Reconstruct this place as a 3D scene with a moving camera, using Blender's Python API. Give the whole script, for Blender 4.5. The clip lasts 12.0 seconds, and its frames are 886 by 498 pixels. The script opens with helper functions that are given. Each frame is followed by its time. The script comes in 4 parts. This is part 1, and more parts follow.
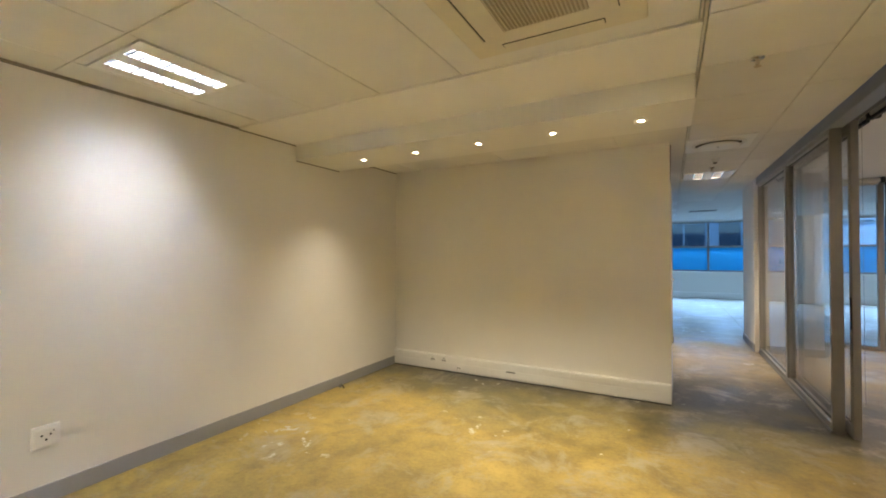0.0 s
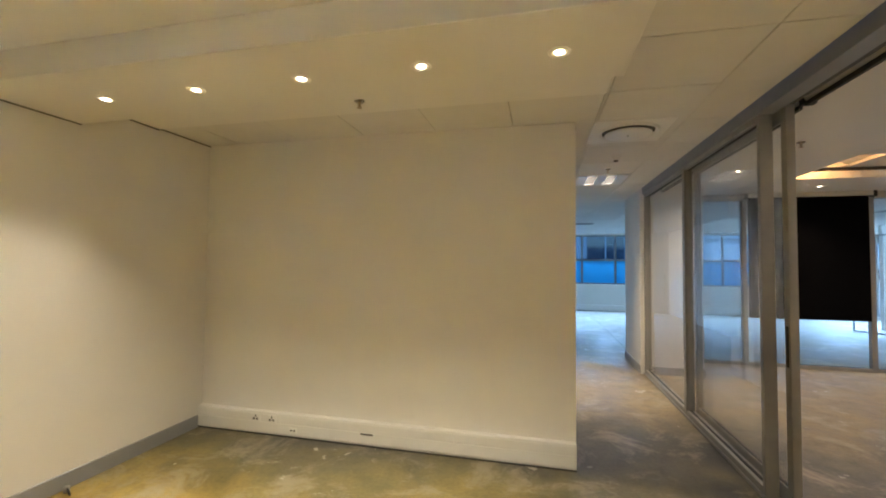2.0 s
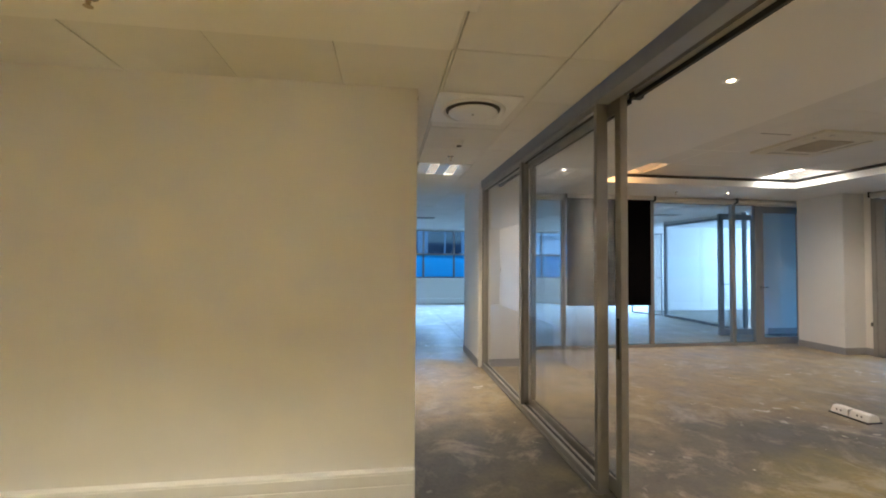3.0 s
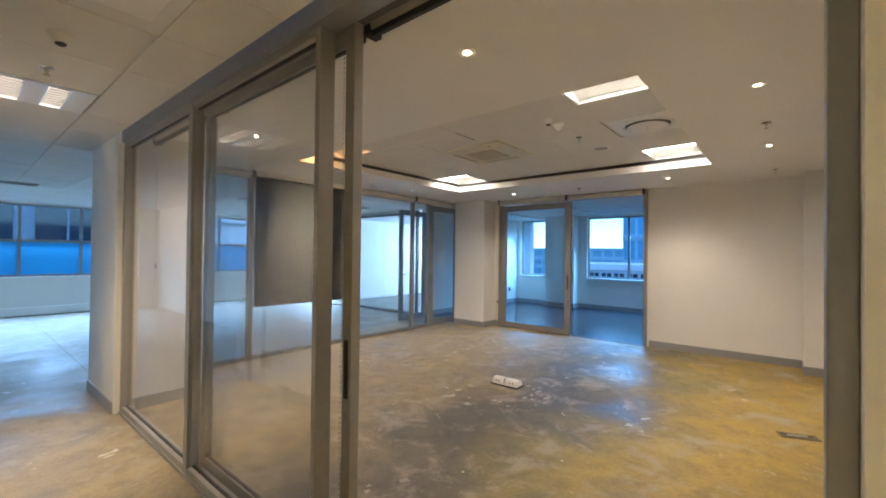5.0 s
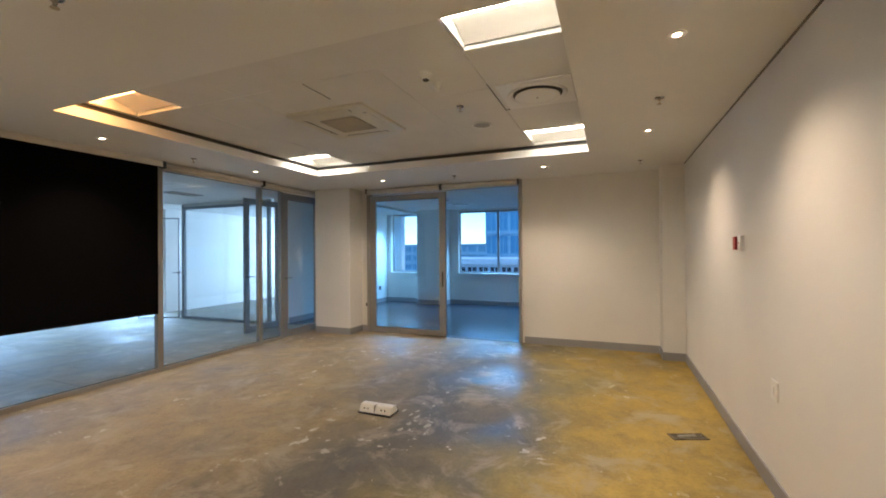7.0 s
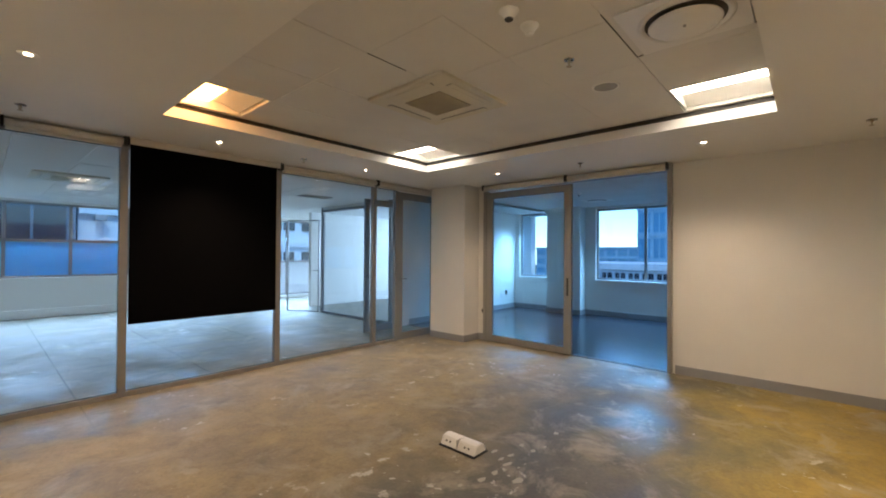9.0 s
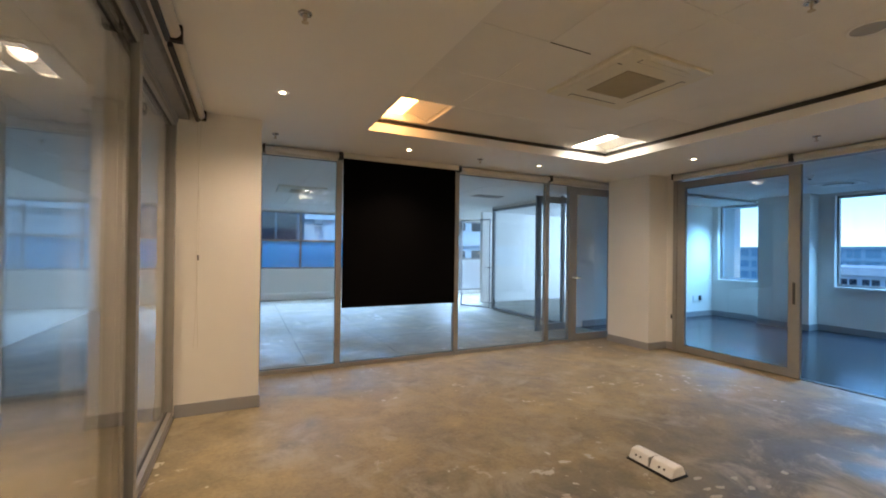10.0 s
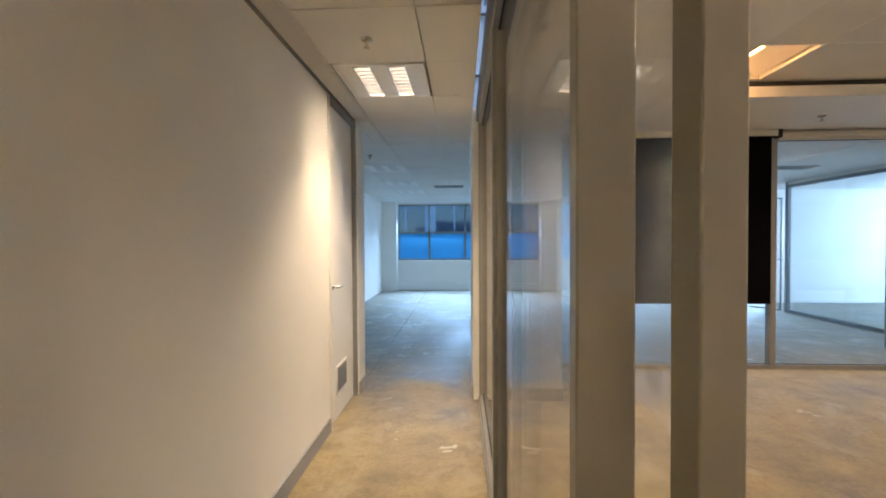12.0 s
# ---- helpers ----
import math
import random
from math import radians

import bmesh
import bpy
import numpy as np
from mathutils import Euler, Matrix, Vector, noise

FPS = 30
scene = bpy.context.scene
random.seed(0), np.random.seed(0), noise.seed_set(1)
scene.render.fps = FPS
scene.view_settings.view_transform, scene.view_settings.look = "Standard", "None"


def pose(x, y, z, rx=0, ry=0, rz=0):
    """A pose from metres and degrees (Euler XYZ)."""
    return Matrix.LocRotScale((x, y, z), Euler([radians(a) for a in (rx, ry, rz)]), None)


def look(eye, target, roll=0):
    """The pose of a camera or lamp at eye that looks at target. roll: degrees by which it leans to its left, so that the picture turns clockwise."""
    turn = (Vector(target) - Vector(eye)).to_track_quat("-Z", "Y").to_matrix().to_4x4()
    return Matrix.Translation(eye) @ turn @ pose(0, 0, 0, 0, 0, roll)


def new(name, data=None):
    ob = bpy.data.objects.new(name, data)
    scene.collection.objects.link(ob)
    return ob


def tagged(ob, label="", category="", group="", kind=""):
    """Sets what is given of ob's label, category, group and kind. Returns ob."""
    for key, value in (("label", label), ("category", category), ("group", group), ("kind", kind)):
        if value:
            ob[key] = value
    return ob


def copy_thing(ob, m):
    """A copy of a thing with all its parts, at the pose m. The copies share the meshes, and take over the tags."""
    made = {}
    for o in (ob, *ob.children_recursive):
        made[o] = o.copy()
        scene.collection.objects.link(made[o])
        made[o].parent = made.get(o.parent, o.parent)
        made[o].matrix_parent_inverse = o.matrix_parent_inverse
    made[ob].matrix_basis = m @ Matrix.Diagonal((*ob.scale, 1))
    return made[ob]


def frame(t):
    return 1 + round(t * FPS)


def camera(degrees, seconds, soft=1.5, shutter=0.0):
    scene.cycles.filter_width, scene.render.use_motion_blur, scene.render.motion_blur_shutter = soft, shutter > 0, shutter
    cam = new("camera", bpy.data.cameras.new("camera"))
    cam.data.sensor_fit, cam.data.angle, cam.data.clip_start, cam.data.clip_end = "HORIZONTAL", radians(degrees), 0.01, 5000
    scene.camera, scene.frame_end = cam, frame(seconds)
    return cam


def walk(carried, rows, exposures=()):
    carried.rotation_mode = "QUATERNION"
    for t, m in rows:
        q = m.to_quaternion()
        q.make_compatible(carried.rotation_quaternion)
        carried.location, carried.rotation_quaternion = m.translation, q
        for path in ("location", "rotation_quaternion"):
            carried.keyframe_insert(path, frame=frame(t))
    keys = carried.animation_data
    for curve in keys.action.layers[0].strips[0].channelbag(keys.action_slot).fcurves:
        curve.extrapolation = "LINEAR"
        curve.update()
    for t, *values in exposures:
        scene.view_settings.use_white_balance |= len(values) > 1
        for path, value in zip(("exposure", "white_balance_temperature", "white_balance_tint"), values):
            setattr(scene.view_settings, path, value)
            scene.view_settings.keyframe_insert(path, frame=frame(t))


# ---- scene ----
cam = camera(94.0, 12.0, 1.9)
PATH = [
    (0, (-0.007, -0.297, 1.496), (-0.969, 1.456, 1.52), -0.1),
    (0.5, (-0.12, 0.097, 1.512), (-1.108, 1.836, 1.544), 0.0),
    (1, (-0.199, 0.461, 1.524), (-1.104, 2.244, 1.57), 0.3),
    (1.5, (-0.268, 0.794, 1.524), (-1.004, 2.652, 1.592), 0.6),
    (2, (-0.258, 1.121, 1.51), (-0.719, 3.066, 1.585), 0.6),
    (2.5, (-0.211, 1.439, 1.507), (-0.324, 3.434, 1.571), 0.5),
    (3, (-0.198, 1.751, 1.497), (0.079, 3.731, 1.554), 0.4),
    (3.5, (-0.113, 2.028, 1.48), (0.548, 3.915, 1.522), 0.4),
    (3.7, (-0.073, 2.14, 1.481), (0.741, 3.967, 1.522), 0.3),
    (5.3, (0.202, 2.801, 1.533), (1.836, 3.955, 1.552), 0.4),
    (5.5, (0.263, 2.88, 1.527), (1.953, 3.949, 1.544), 0.1),
    (6, (0.449, 3.053, 1.537), (2.238, 3.946, 1.548), -0.2),
    (6.5, (0.675, 3.148, 1.523), (2.516, 3.93, 1.531), -0.3),
    (6.7, (0.807, 3.164, 1.51), (2.66, 3.917, 1.518), -0.4),
    (8.3, (1.597, 3.264, 1.504), (3.346, 4.234, 1.525), 0.0),
    (8.5, (1.698, 3.252, 1.506), (3.392, 4.315, 1.525), 0.1),
    (9, (1.855, 3.222, 1.495), (3.349, 4.552, 1.516), 0.4),
    (9.5, (1.866, 3.262, 1.495), (3.072, 4.857, 1.503), 0.7),
    (10, (1.788, 3.305, 1.459), (2.654, 5.108, 1.47), 0.7),
    (10.5, (1.624, 3.387, 1.472), (2.155, 5.315, 1.471), 0.5),
    (11, (1.367, 3.479, 1.506), (1.61, 5.464, 1.484), 0.1),
    (11.5, (1.158, 3.554, 1.486), (1.186, 5.554, 1.456), -0.0),
    (12, (1.015, 3.717, 1.456), (0.925, 5.715, 1.419), -0.3),
]
walk(cam, [(t, look(eye, target, roll)) for t, eye, target, roll in PATH],
     [(0, 1.45, 5850, 13), (2, 1.5, 5850, 13), (3.5, 1.54, 5600, 12), (5.5, 1.66, 6000, 14), (6.5, 1.56, 6150, 14), (8.5, 1.4, 6450, 15), (9.5, 1.36, 6500, 15), (10.5, 1.5, 6600, 17), (11, 1.58, 6400, 15), (12, 1.74, 6400, 15)])


# ---- light ----
world = bpy.data.worlds.new("world")
scene.world = world
world.use_nodes = True
wn = world.node_tree
sky = wn.nodes.new("ShaderNodeTexSky")
sky.sky_type = "NISHITA"
sky.sun_disc = False
sky.dust_density, sky.ozone_density = 0.2, 3.0
sky.sun_elevation, sky.sun_rotation = radians(48), radians(200)
wn.links.new(sky.outputs[0], wn.nodes["Background"].inputs[0])
wn.nodes["Background"].inputs[1].default_value = 0.15
sun = new("sun", bpy.data.lights.new("sun", "SUN"))
sun.data.energy, sun.data.angle, sun.data.color = 1.0, radians(10), (1.0, 0.95, 0.88)
sun.matrix_world = look((0, 0, 30), (math.sin(radians(200)) * -20, math.cos(radians(200)) * -20, 30 - 22))

WARM = (1.0, 0.83, 0.54)
SOFT = (1.0, 0.75, 0.51)
COOL = (0.93, 0.96, 1.0)


def spot_lamp(x, y, z, watts, colour, size=116, blend=1.0):
    lamp = new("spot_beam", bpy.data.lights.new("spot_beam", "SPOT"))
    lamp.data.energy, lamp.data.color = watts, colour
    lamp.data.spot_size, lamp.data.spot_blend, lamp.data.shadow_soft_size = radians(size), blend, 0.06
    lamp.matrix_world = look((x, y, z), (x, y + 0.0001, z - 1))
    return lamp


def area_lamp(x, y, z, sx, sy, watts, colour, target=None, spread=180):
    lamp = new("window_beam", bpy.data.lights.new("window_beam", "AREA"))
    lamp.data.shape, lamp.data.size, lamp.data.size_y = "RECTANGLE", sx, sy
    lamp.data.energy, lamp.data.color, lamp.data.spread = watts, colour, radians(spread)
    lamp.matrix_world = Matrix.Translation((x, y, z)) if target is None else look((x, y, z), target)
    return lamp


# ---- materials ----
def mat_new(name):
    m = bpy.data.materials.new(name)
    m.use_nodes = True
    t = m.node_tree
    return m, t, t.nodes["Principled BSDF"]


def node(t, kind, **values):
    n = t.nodes.new(kind)
    for key, value in values.items():
        n.inputs[key.replace("_", " ")].default_value = value
    return n


def place(t, scale=(1, 1, 1)):
    g = t.nodes.new("ShaderNodeNewGeometry")
    m = t.nodes.new("ShaderNodeMapping")
    m.inputs["Scale"].default_value = scale
    t.links.new(g.outputs["Position"], m.inputs["Vector"])
    return m.outputs[0]


def noise_tex(t, at, scale, detail=4, rough=0.55, distortion=0.0):
    n = node(t, "ShaderNodeTexNoise", Scale=scale, Detail=detail, Roughness=rough, Distortion=distortion)
    t.links.new(at, n.inputs["Vector"])
    return n.outputs["Fac"]


def ramp(t, fac, stops):
    r = t.nodes.new("ShaderNodeValToRGB")
    while len(r.color_ramp.elements) < len(stops):
        r.color_ramp.elements.new(0.5)
    for e, (p, c) in zip(r.color_ramp.elements, stops):
        e.position, e.color = p, (*c, 1) if len(c) == 3 else (c[0], c[0], c[0], 1)
    t.links.new(fac, r.inputs[0])
    return r.outputs[0]


def mix(t, fac, a, b, kind="MIX"):
    n = t.nodes.new("ShaderNodeMix")
    n.data_type, n.blend_type = "RGBA", kind
    for s, v in ((n.inputs[0], fac), (n.inputs[6], a), (n.inputs[7], b)):
        if isinstance(v, (int, float)):
            s.default_value = v
        elif isinstance(v, tuple):
            s.default_value = (*v, 1)
        else:
            t.links.new(v, s)
    return n.outputs[2]


def bump(t, p, height, strength=0.2, distance=0.01):
    b = node(t, "ShaderNodeBump", Strength=strength, Distance=distance)
    t.links.new(height, b.inputs["Height"])
    t.links.new(b.outputs[0], p.inputs["Normal"])


def painted(name, colour, rough=0.6, vary=0.05, grain=90, strength=0.08):
    """Painted plaster or metal: faint blotches and a fine roller grain."""
    m, t, p = mat_new(name)
    at = place(t)
    big = noise_tex(t, at, 1.3, 3)
    dark = tuple(c * (1 - vary) for c in colour)
    t.links.new(ramp(t, big, [(0.3, dark), (0.7, colour)]), p.inputs["Base Color"])
    fine = noise_tex(t, at, grain, 2)
    bump(t, p, fine, strength, 0.004)
    p.inputs["Roughness"].default_value = rough
    return m


def plain(name, colour, rough=0.5, metal=0.0, vary=0.08):
    m, t, p = mat_new(name)
    n = noise_tex(t, place(t), 14, 4)
    t.links.new(ramp(t, n, [(0.3, tuple(c * (1 - vary) for c in colour)), (0.7, colour)]), p.inputs["Base Color"])
    p.inputs["Roughness"].default_value, p.inputs["Metallic"].default_value = rough, metal
    return m


def glowing(name, colour, strength):
    m, t, p = mat_new(name)
    p.inputs["Base Color"].default_value = (*colour, 1)
    p.inputs["Emission Color"].default_value = (*colour, 1)
    p.inputs["Emission Strength"].default_value = strength
    return m


def glass_sheet(name, tint, gloss=1.0, ior=1.5):
    """Clear sheet glass: straight-through light with a mirror gloss by Fresnel."""
    m, t, p = mat_new(name)
    t.nodes.remove(p)
    clear = node(t, "ShaderNodeBsdfTransparent", Color=(*tint, 1))
    shine = node(t, "ShaderNodeBsdfGlossy", Roughness=0.01)
    f = node(t, "ShaderNodeLayerWeight", Blend=0.5)
    p5 = t.nodes.new("ShaderNodeMath")
    p5.operation = "POWER"
    p5.inputs[1].default_value = 5.0
    t.links.new(f.outputs["Facing"], p5.inputs[0])
    k = t.nodes.new("ShaderNodeMath")
    k.operation = "MULTIPLY_ADD"
    k.inputs[1].default_value, k.inputs[2].default_value = 0.6 * gloss, 0.045 * gloss
    t.links.new(p5.outputs[0], k.inputs[0])
    mx = t.nodes.new("ShaderNodeMixShader")
    t.links.new(k.outputs[0], mx.inputs[0])
    t.links.new(clear.outputs[0], mx.inputs[1])
    t.links.new(shine.outputs[0], mx.inputs[2])
    t.links.new(mx.outputs[0], t.nodes["Material Output"].inputs[0])
    return m


def screed():
    """Bare screed: bands of yellow, grey and sand, cloudy wear, torn pale patches, chips, old panel joints."""
    m, t, p = mat_new("stained_screed")
    at = place(t)
    big = noise_tex(t, at, 0.8, 4, 0.55)
    cloud = noise_tex(t, at, 1.5, 9, 0.66, 0.35)
    mott = noise_tex(t, at, 6.0, 8, 0.68, 0.2)
    fine = noise_tex(t, at, 38, 4, 0.6)
    # base colour goes yellow, dark grey, sand, grey in broad, ragged bands along y
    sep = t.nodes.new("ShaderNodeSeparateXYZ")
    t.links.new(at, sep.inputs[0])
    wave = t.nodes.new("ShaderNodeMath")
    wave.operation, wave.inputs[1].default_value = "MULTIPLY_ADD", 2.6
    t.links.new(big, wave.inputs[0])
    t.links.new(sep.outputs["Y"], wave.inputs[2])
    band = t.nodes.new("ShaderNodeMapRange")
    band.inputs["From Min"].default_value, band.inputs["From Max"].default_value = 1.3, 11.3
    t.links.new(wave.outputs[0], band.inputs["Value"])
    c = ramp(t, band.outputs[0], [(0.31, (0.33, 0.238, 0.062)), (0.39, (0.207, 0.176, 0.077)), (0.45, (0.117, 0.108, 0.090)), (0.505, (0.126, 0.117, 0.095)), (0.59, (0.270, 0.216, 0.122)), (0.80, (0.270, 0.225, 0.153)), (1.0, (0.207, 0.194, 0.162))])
    c = mix(t, 0.8, c, ramp(t, cloud, [(0.32, (0.36, 0.36, 0.37)), (0.47, (0.85, 0.85, 0.85)), (0.64, (1.28, 1.27, 1.24))]), "MULTIPLY")
    c = mix(t, 0.6, c, ramp(t, mott, [(0.28, (0.55, 0.54, 0.52)), (0.48, (0.97, 0.97, 0.97)), (0.70, (1.22, 1.22, 1.2))]), "MULTIPLY")
    c = mix(t, 0.5, c, ramp(t, fine, [(0.30, (0.72,)), (0.60, (1.05,))]), "MULTIPLY")
    # thin films of pale adhesive
    film = ramp(t, noise_tex(t, at, 2.3, 10, 0.7, 0.5), [(0.51, (0.0,)), (0.64, (0.72,))])
    c = mix(t, film, c, (0.33, 0.29, 0.21))
    # torn white scraps in clusters
    where = ramp(t, noise_tex(t, at, 0.85, 2), [(0.56, (0.0,)), (0.64, (1.0,))])
    torn = ramp(t, noise_tex(t, at, 7.0, 6, 0.6, 0.3), [(0.605, (0.0,)), (0.635, (1.0,))])
    c = mix(t, mix(t, 1.0, torn, where, "MULTIPLY"), c, (0.46, 0.43, 0.36))
    v = node(t, "ShaderNodeTexVoronoi", Scale=4.2)
    t.links.new(at, v.inputs["Vector"])
    chip = ramp(t, v.outputs["Distance"], [(0.035, (1.0,)), (0.06, (0.0,))])
    gate = ramp(t, noise_tex(t, at, 2.7, 2), [(0.48, (0.0,)), (0.58, (1.0,))])
    c = mix(t, mix(t, 1.0, chip, gate, "MULTIPLY"), c, (0.50, 0.47, 0.39))
    # old carpet-tile joints in the open office
    br = node(t, "ShaderNodeTexBrick", Scale=1.0, Mortar_Size=0.012, Brick_Width=1.26, Row_Height=0.63, Mortar_Smooth=0.6)
    br.offset = 0.0
    t.links.new(at, br.inputs["Vector"])
    far = t.nodes.new("ShaderNodeMapRange")
    far.inputs["From Min"].default_value, far.inputs["From Max"].default_value = 7.5, 10.0
    t.links.new(sep.outputs["Y"], far.inputs["Value"])
    worn = ramp(t, noise_tex(t, at, 0.9, 4), [(0.36, (0.0,)), (0.52, (0.9,))])
    line = mix(t, 1.0, mix(t, 1.0, br.outputs["Fac"], worn, "MULTIPLY"), far.outputs[0], "MULTIPLY")
    c = mix(t, line, c, (0.07, 0.06, 0.05))
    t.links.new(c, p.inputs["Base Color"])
    t.links.new(ramp(t, cloud, [(0.38, (0.42,)), (0.62, (0.76,))]), p.inputs["Roughness"])
    p.inputs["Specular IOR Level"].default_value = 0.4
    bump(t, p, mix(t, 0.35, mott, fine), 0.18, 0.006)
    return m


def ceiling_board(name, colour):
    m, t, p = mat_new(name)
    at = place(t)
    t.links.new(ramp(t, noise_tex(t, at, 2.0, 3), [(0.3, tuple(c * 0.93 for c in colour)), (0.7, colour)]), p.inputs["Base Color"])
    bump(t, p, noise_tex(t, at, 140, 2), 0.12, 0.003)
    p.inputs["Roughness"].default_value = 0.85
    return m


WALL = painted("white_wall_paint", (0.78, 0.76, 0.715), 0.55)
PLASTER = painted("ceiling_plaster_paint", (0.80, 0.79, 0.76), 0.6, 0.03)
TILE = ceiling_board("mineral_ceiling_board", (0.74, 0.73, 0.70))
TEE = plain("ceiling_grid_steel", (0.30, 0.29, 0.27), 0.6)
SHADOW_LINE = plain("shadow_line_brown", (0.24, 0.22, 0.19), 0.8)
# Puts the shade inside gaps, slots and holes into the colour; also colours sensors.
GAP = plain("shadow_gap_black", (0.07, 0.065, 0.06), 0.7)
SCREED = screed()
SKIRT = painted("grey_skirting_paint", (0.30, 0.30, 0.31), 0.45)
ALU = plain("anodised_aluminium", (0.31, 0.30, 0.28), 0.42, 0.35)
ALU_DARK = plain("grey_aluminium", (0.27, 0.28, 0.29), 0.42, 0.3)
STEEL = plain("brushed_steel", (0.6, 0.6, 0.6), 0.25, 1.0)
GLASS = glass_sheet("clear_glass", (0.985, 0.993, 0.996), 1.35)
WINDOW_GLASS = glass_sheet("window_glass", (0.66, 0.86, 1.0), 0.8)
RUBBER = plain("black_rubber", (0.02, 0.02, 0.02), 0.6)
BLACK_CLOTH = plain("black_blind_cloth", (0.003, 0.003, 0.0035), 1.0)
BLACK_CLOTH.node_tree.nodes["Principled BSDF"].inputs["Specular IOR Level"].default_value = 0.05
WHITE_PLASTIC = plain("white_plastic", (0.80, 0.79, 0.76), 0.35, 0, 0.03)
GREY_PLASTIC = plain("grey_plastic", (0.34, 0.33, 0.31), 0.5)
RED_PLASTIC = plain("red_plastic", (0.45, 0.03, 0.03), 0.35)
DOOR_PAINT = painted("white_door_paint", (0.76, 0.76, 0.74), 0.4)
DARK_FLOOR = plain("dark_vinyl_floor", (0.022, 0.025, 0.034), 0.22, 0, 0.5)
DARK_FLOOR.node_tree.nodes["Principled BSDF"].inputs["Specular IOR Level"].default_value = 0.3
TUBE = glowing("fluorescent_tube", COOL, 44.0)
# tubes of the added, unseen fittings: neutral for the nook, soft for the corridor
TUBE_NEUTRAL_FILL = glowing("neutral_fill_tube", (1.0, 0.98, 0.98), 180.0)
TUBE_SOFT_FILL = glowing("soft_fill_tube", (1.0, 0.83, 0.62), 90.0)
TUBE_DIM = glowing("dim_fluorescent_tube", (1.0, 0.80, 0.54), 22.0)
TUBE_WARM = glowing("warm_fluorescent_panel", (1.0, 0.90, 0.72), 8.0)
TUBE_AMBER = glowing("amber_fluorescent_panel", (1.0, 0.50, 0.16), 5.5)
BULB = glowing("halogen_bulb", (1.0, 0.80, 0.48), 18.0)
# same blades twice: pale when off, darkened to stand out against lit lamps
BLADE_PALE = plain("pale_louvre_blade", (0.62, 0.63, 0.64), 0.4, 0.1)
BLADE_DARK = plain("darkened_louvre_blade", (0.05, 0.05, 0.055), 0.5, 0.0)
MIRROR = plain("bright_reflector", (0.8, 0.8, 0.8), 0.15, 1.0)


# ---- building helpers ----
def box(bm, x0, x1, y0, y1, z0, z1, bevel=0.0):
    got = bmesh.ops.create_cube(bm, size=1.0, matrix=Matrix.Translation(((x0 + x1) / 2, (y0 + y1) / 2, (z0 + z1) / 2)) @ Matrix.Diagonal((x1 - x0, y1 - y0, z1 - z0, 1)))
    if bevel:
        edges = list({e for v in got["verts"] for e in v.link_edges})
        bmesh.ops.bevel(bm, geom=edges, offset=bevel, segments=2, affect="EDGES", profile=0.5)
    return bm


def tube(bm, a, b, r, r2=None, seg=16):
    a, b = Vector(a), Vector(b)
    m = Matrix.Translation((a + b) / 2) @ (b - a).to_track_quat("Z", "Y").to_matrix().to_4x4()
    bmesh.ops.create_cone(bm, cap_ends=True, segments=seg, radius1=r, radius2=r if r2 is None else r2, depth=(b - a).length, matrix=m)
    return bm


def lathe(bm, profile, seg=32):
    """A turned shape about z from (radius, height) pairs."""
    rings = []
    for r, z in profile:
        rings.append([bm.verts.new((max(r, 1e-4) * math.cos(2 * math.pi * i / seg), max(r, 1e-4) * math.sin(2 * math.pi * i / seg), z)) for i in range(seg)])
    for a, b in zip(rings, rings[1:]):
        for i in range(seg):
            bm.faces.new((a[i], a[(i + 1) % seg], b[(i + 1) % seg], b[i]))
    bmesh.ops.recalc_face_normals(bm, faces=bm.faces)
    return bm


def part(name, bm, material, parent=None, label="", smooth=False):
    me = bpy.data.meshes.new(name)
    bm.to_mesh(me)
    bm.free()
    me.materials.append(material)
    if smooth:
        for f in me.polygons:
            f.use_smooth = True
    ob = new(name, me)
    ob.parent = parent
    return tagged(ob, label) if label else ob


def thing(name, at, label, category, group="", kind="", turn=0):
    ob = new(name)
    ob.empty_display_size = 0.1
    ob.matrix_basis = pose(*at, 0, 0, turn)
    return tagged(ob, label, category, group, kind)


def boxed(*boxes, bevel=0.0):
    bm = bmesh.new()
    for b in boxes:
        box(bm, *b, bevel=bevel)
    return bm


def structure(name, boxes, material, label, category, bevel=0.0):
    return tagged(part(name, boxed(*boxes, bevel=bevel), material), label, category, kind="structure")


# ---- plan ----
H = 2.61          # corridor and open-plan ceiling
HR = 2.66         # meeting room border ceiling
HC = 2.80         # tiles in the meeting room recess
WX, NX = -3.32, 0.0        # nook's west wall, corridor's west wall
BY = 4.40                  # nook's back wall
PX = 1.21                 # glass partition between corridor and meeting room
CX0, CX1 = 1.12, 1.92      # the two columns on that line
SY = 2.27                 # meeting room's south wall
EX = 7.71                  # meeting room's east wall
NY = 8.52                  # meeting room's north partition
FY = 16.0                  # far window wall
WX2 = -1.33                # open office's west wall
OX = 12.0                  # east room's window wall
EY = 9.50                  # east room's north wall

structure("floor", [(-3.6, EX + 0.05, -3.2, FY + 0.3, -0.15, 0.0), (EX + 0.05, 13.0, EY, FY + 0.3, -0.15, 0.0)], SCREED, "bare screed floor with stains, colour bands and scraped adhesive", "floor")
structure("floor_east", [(EX + 0.05, OX + 0.3, 3.0, EY, -0.15, 0.003)], DARK_FLOOR, "dark glossy vinyl floor in the east room", "floor")

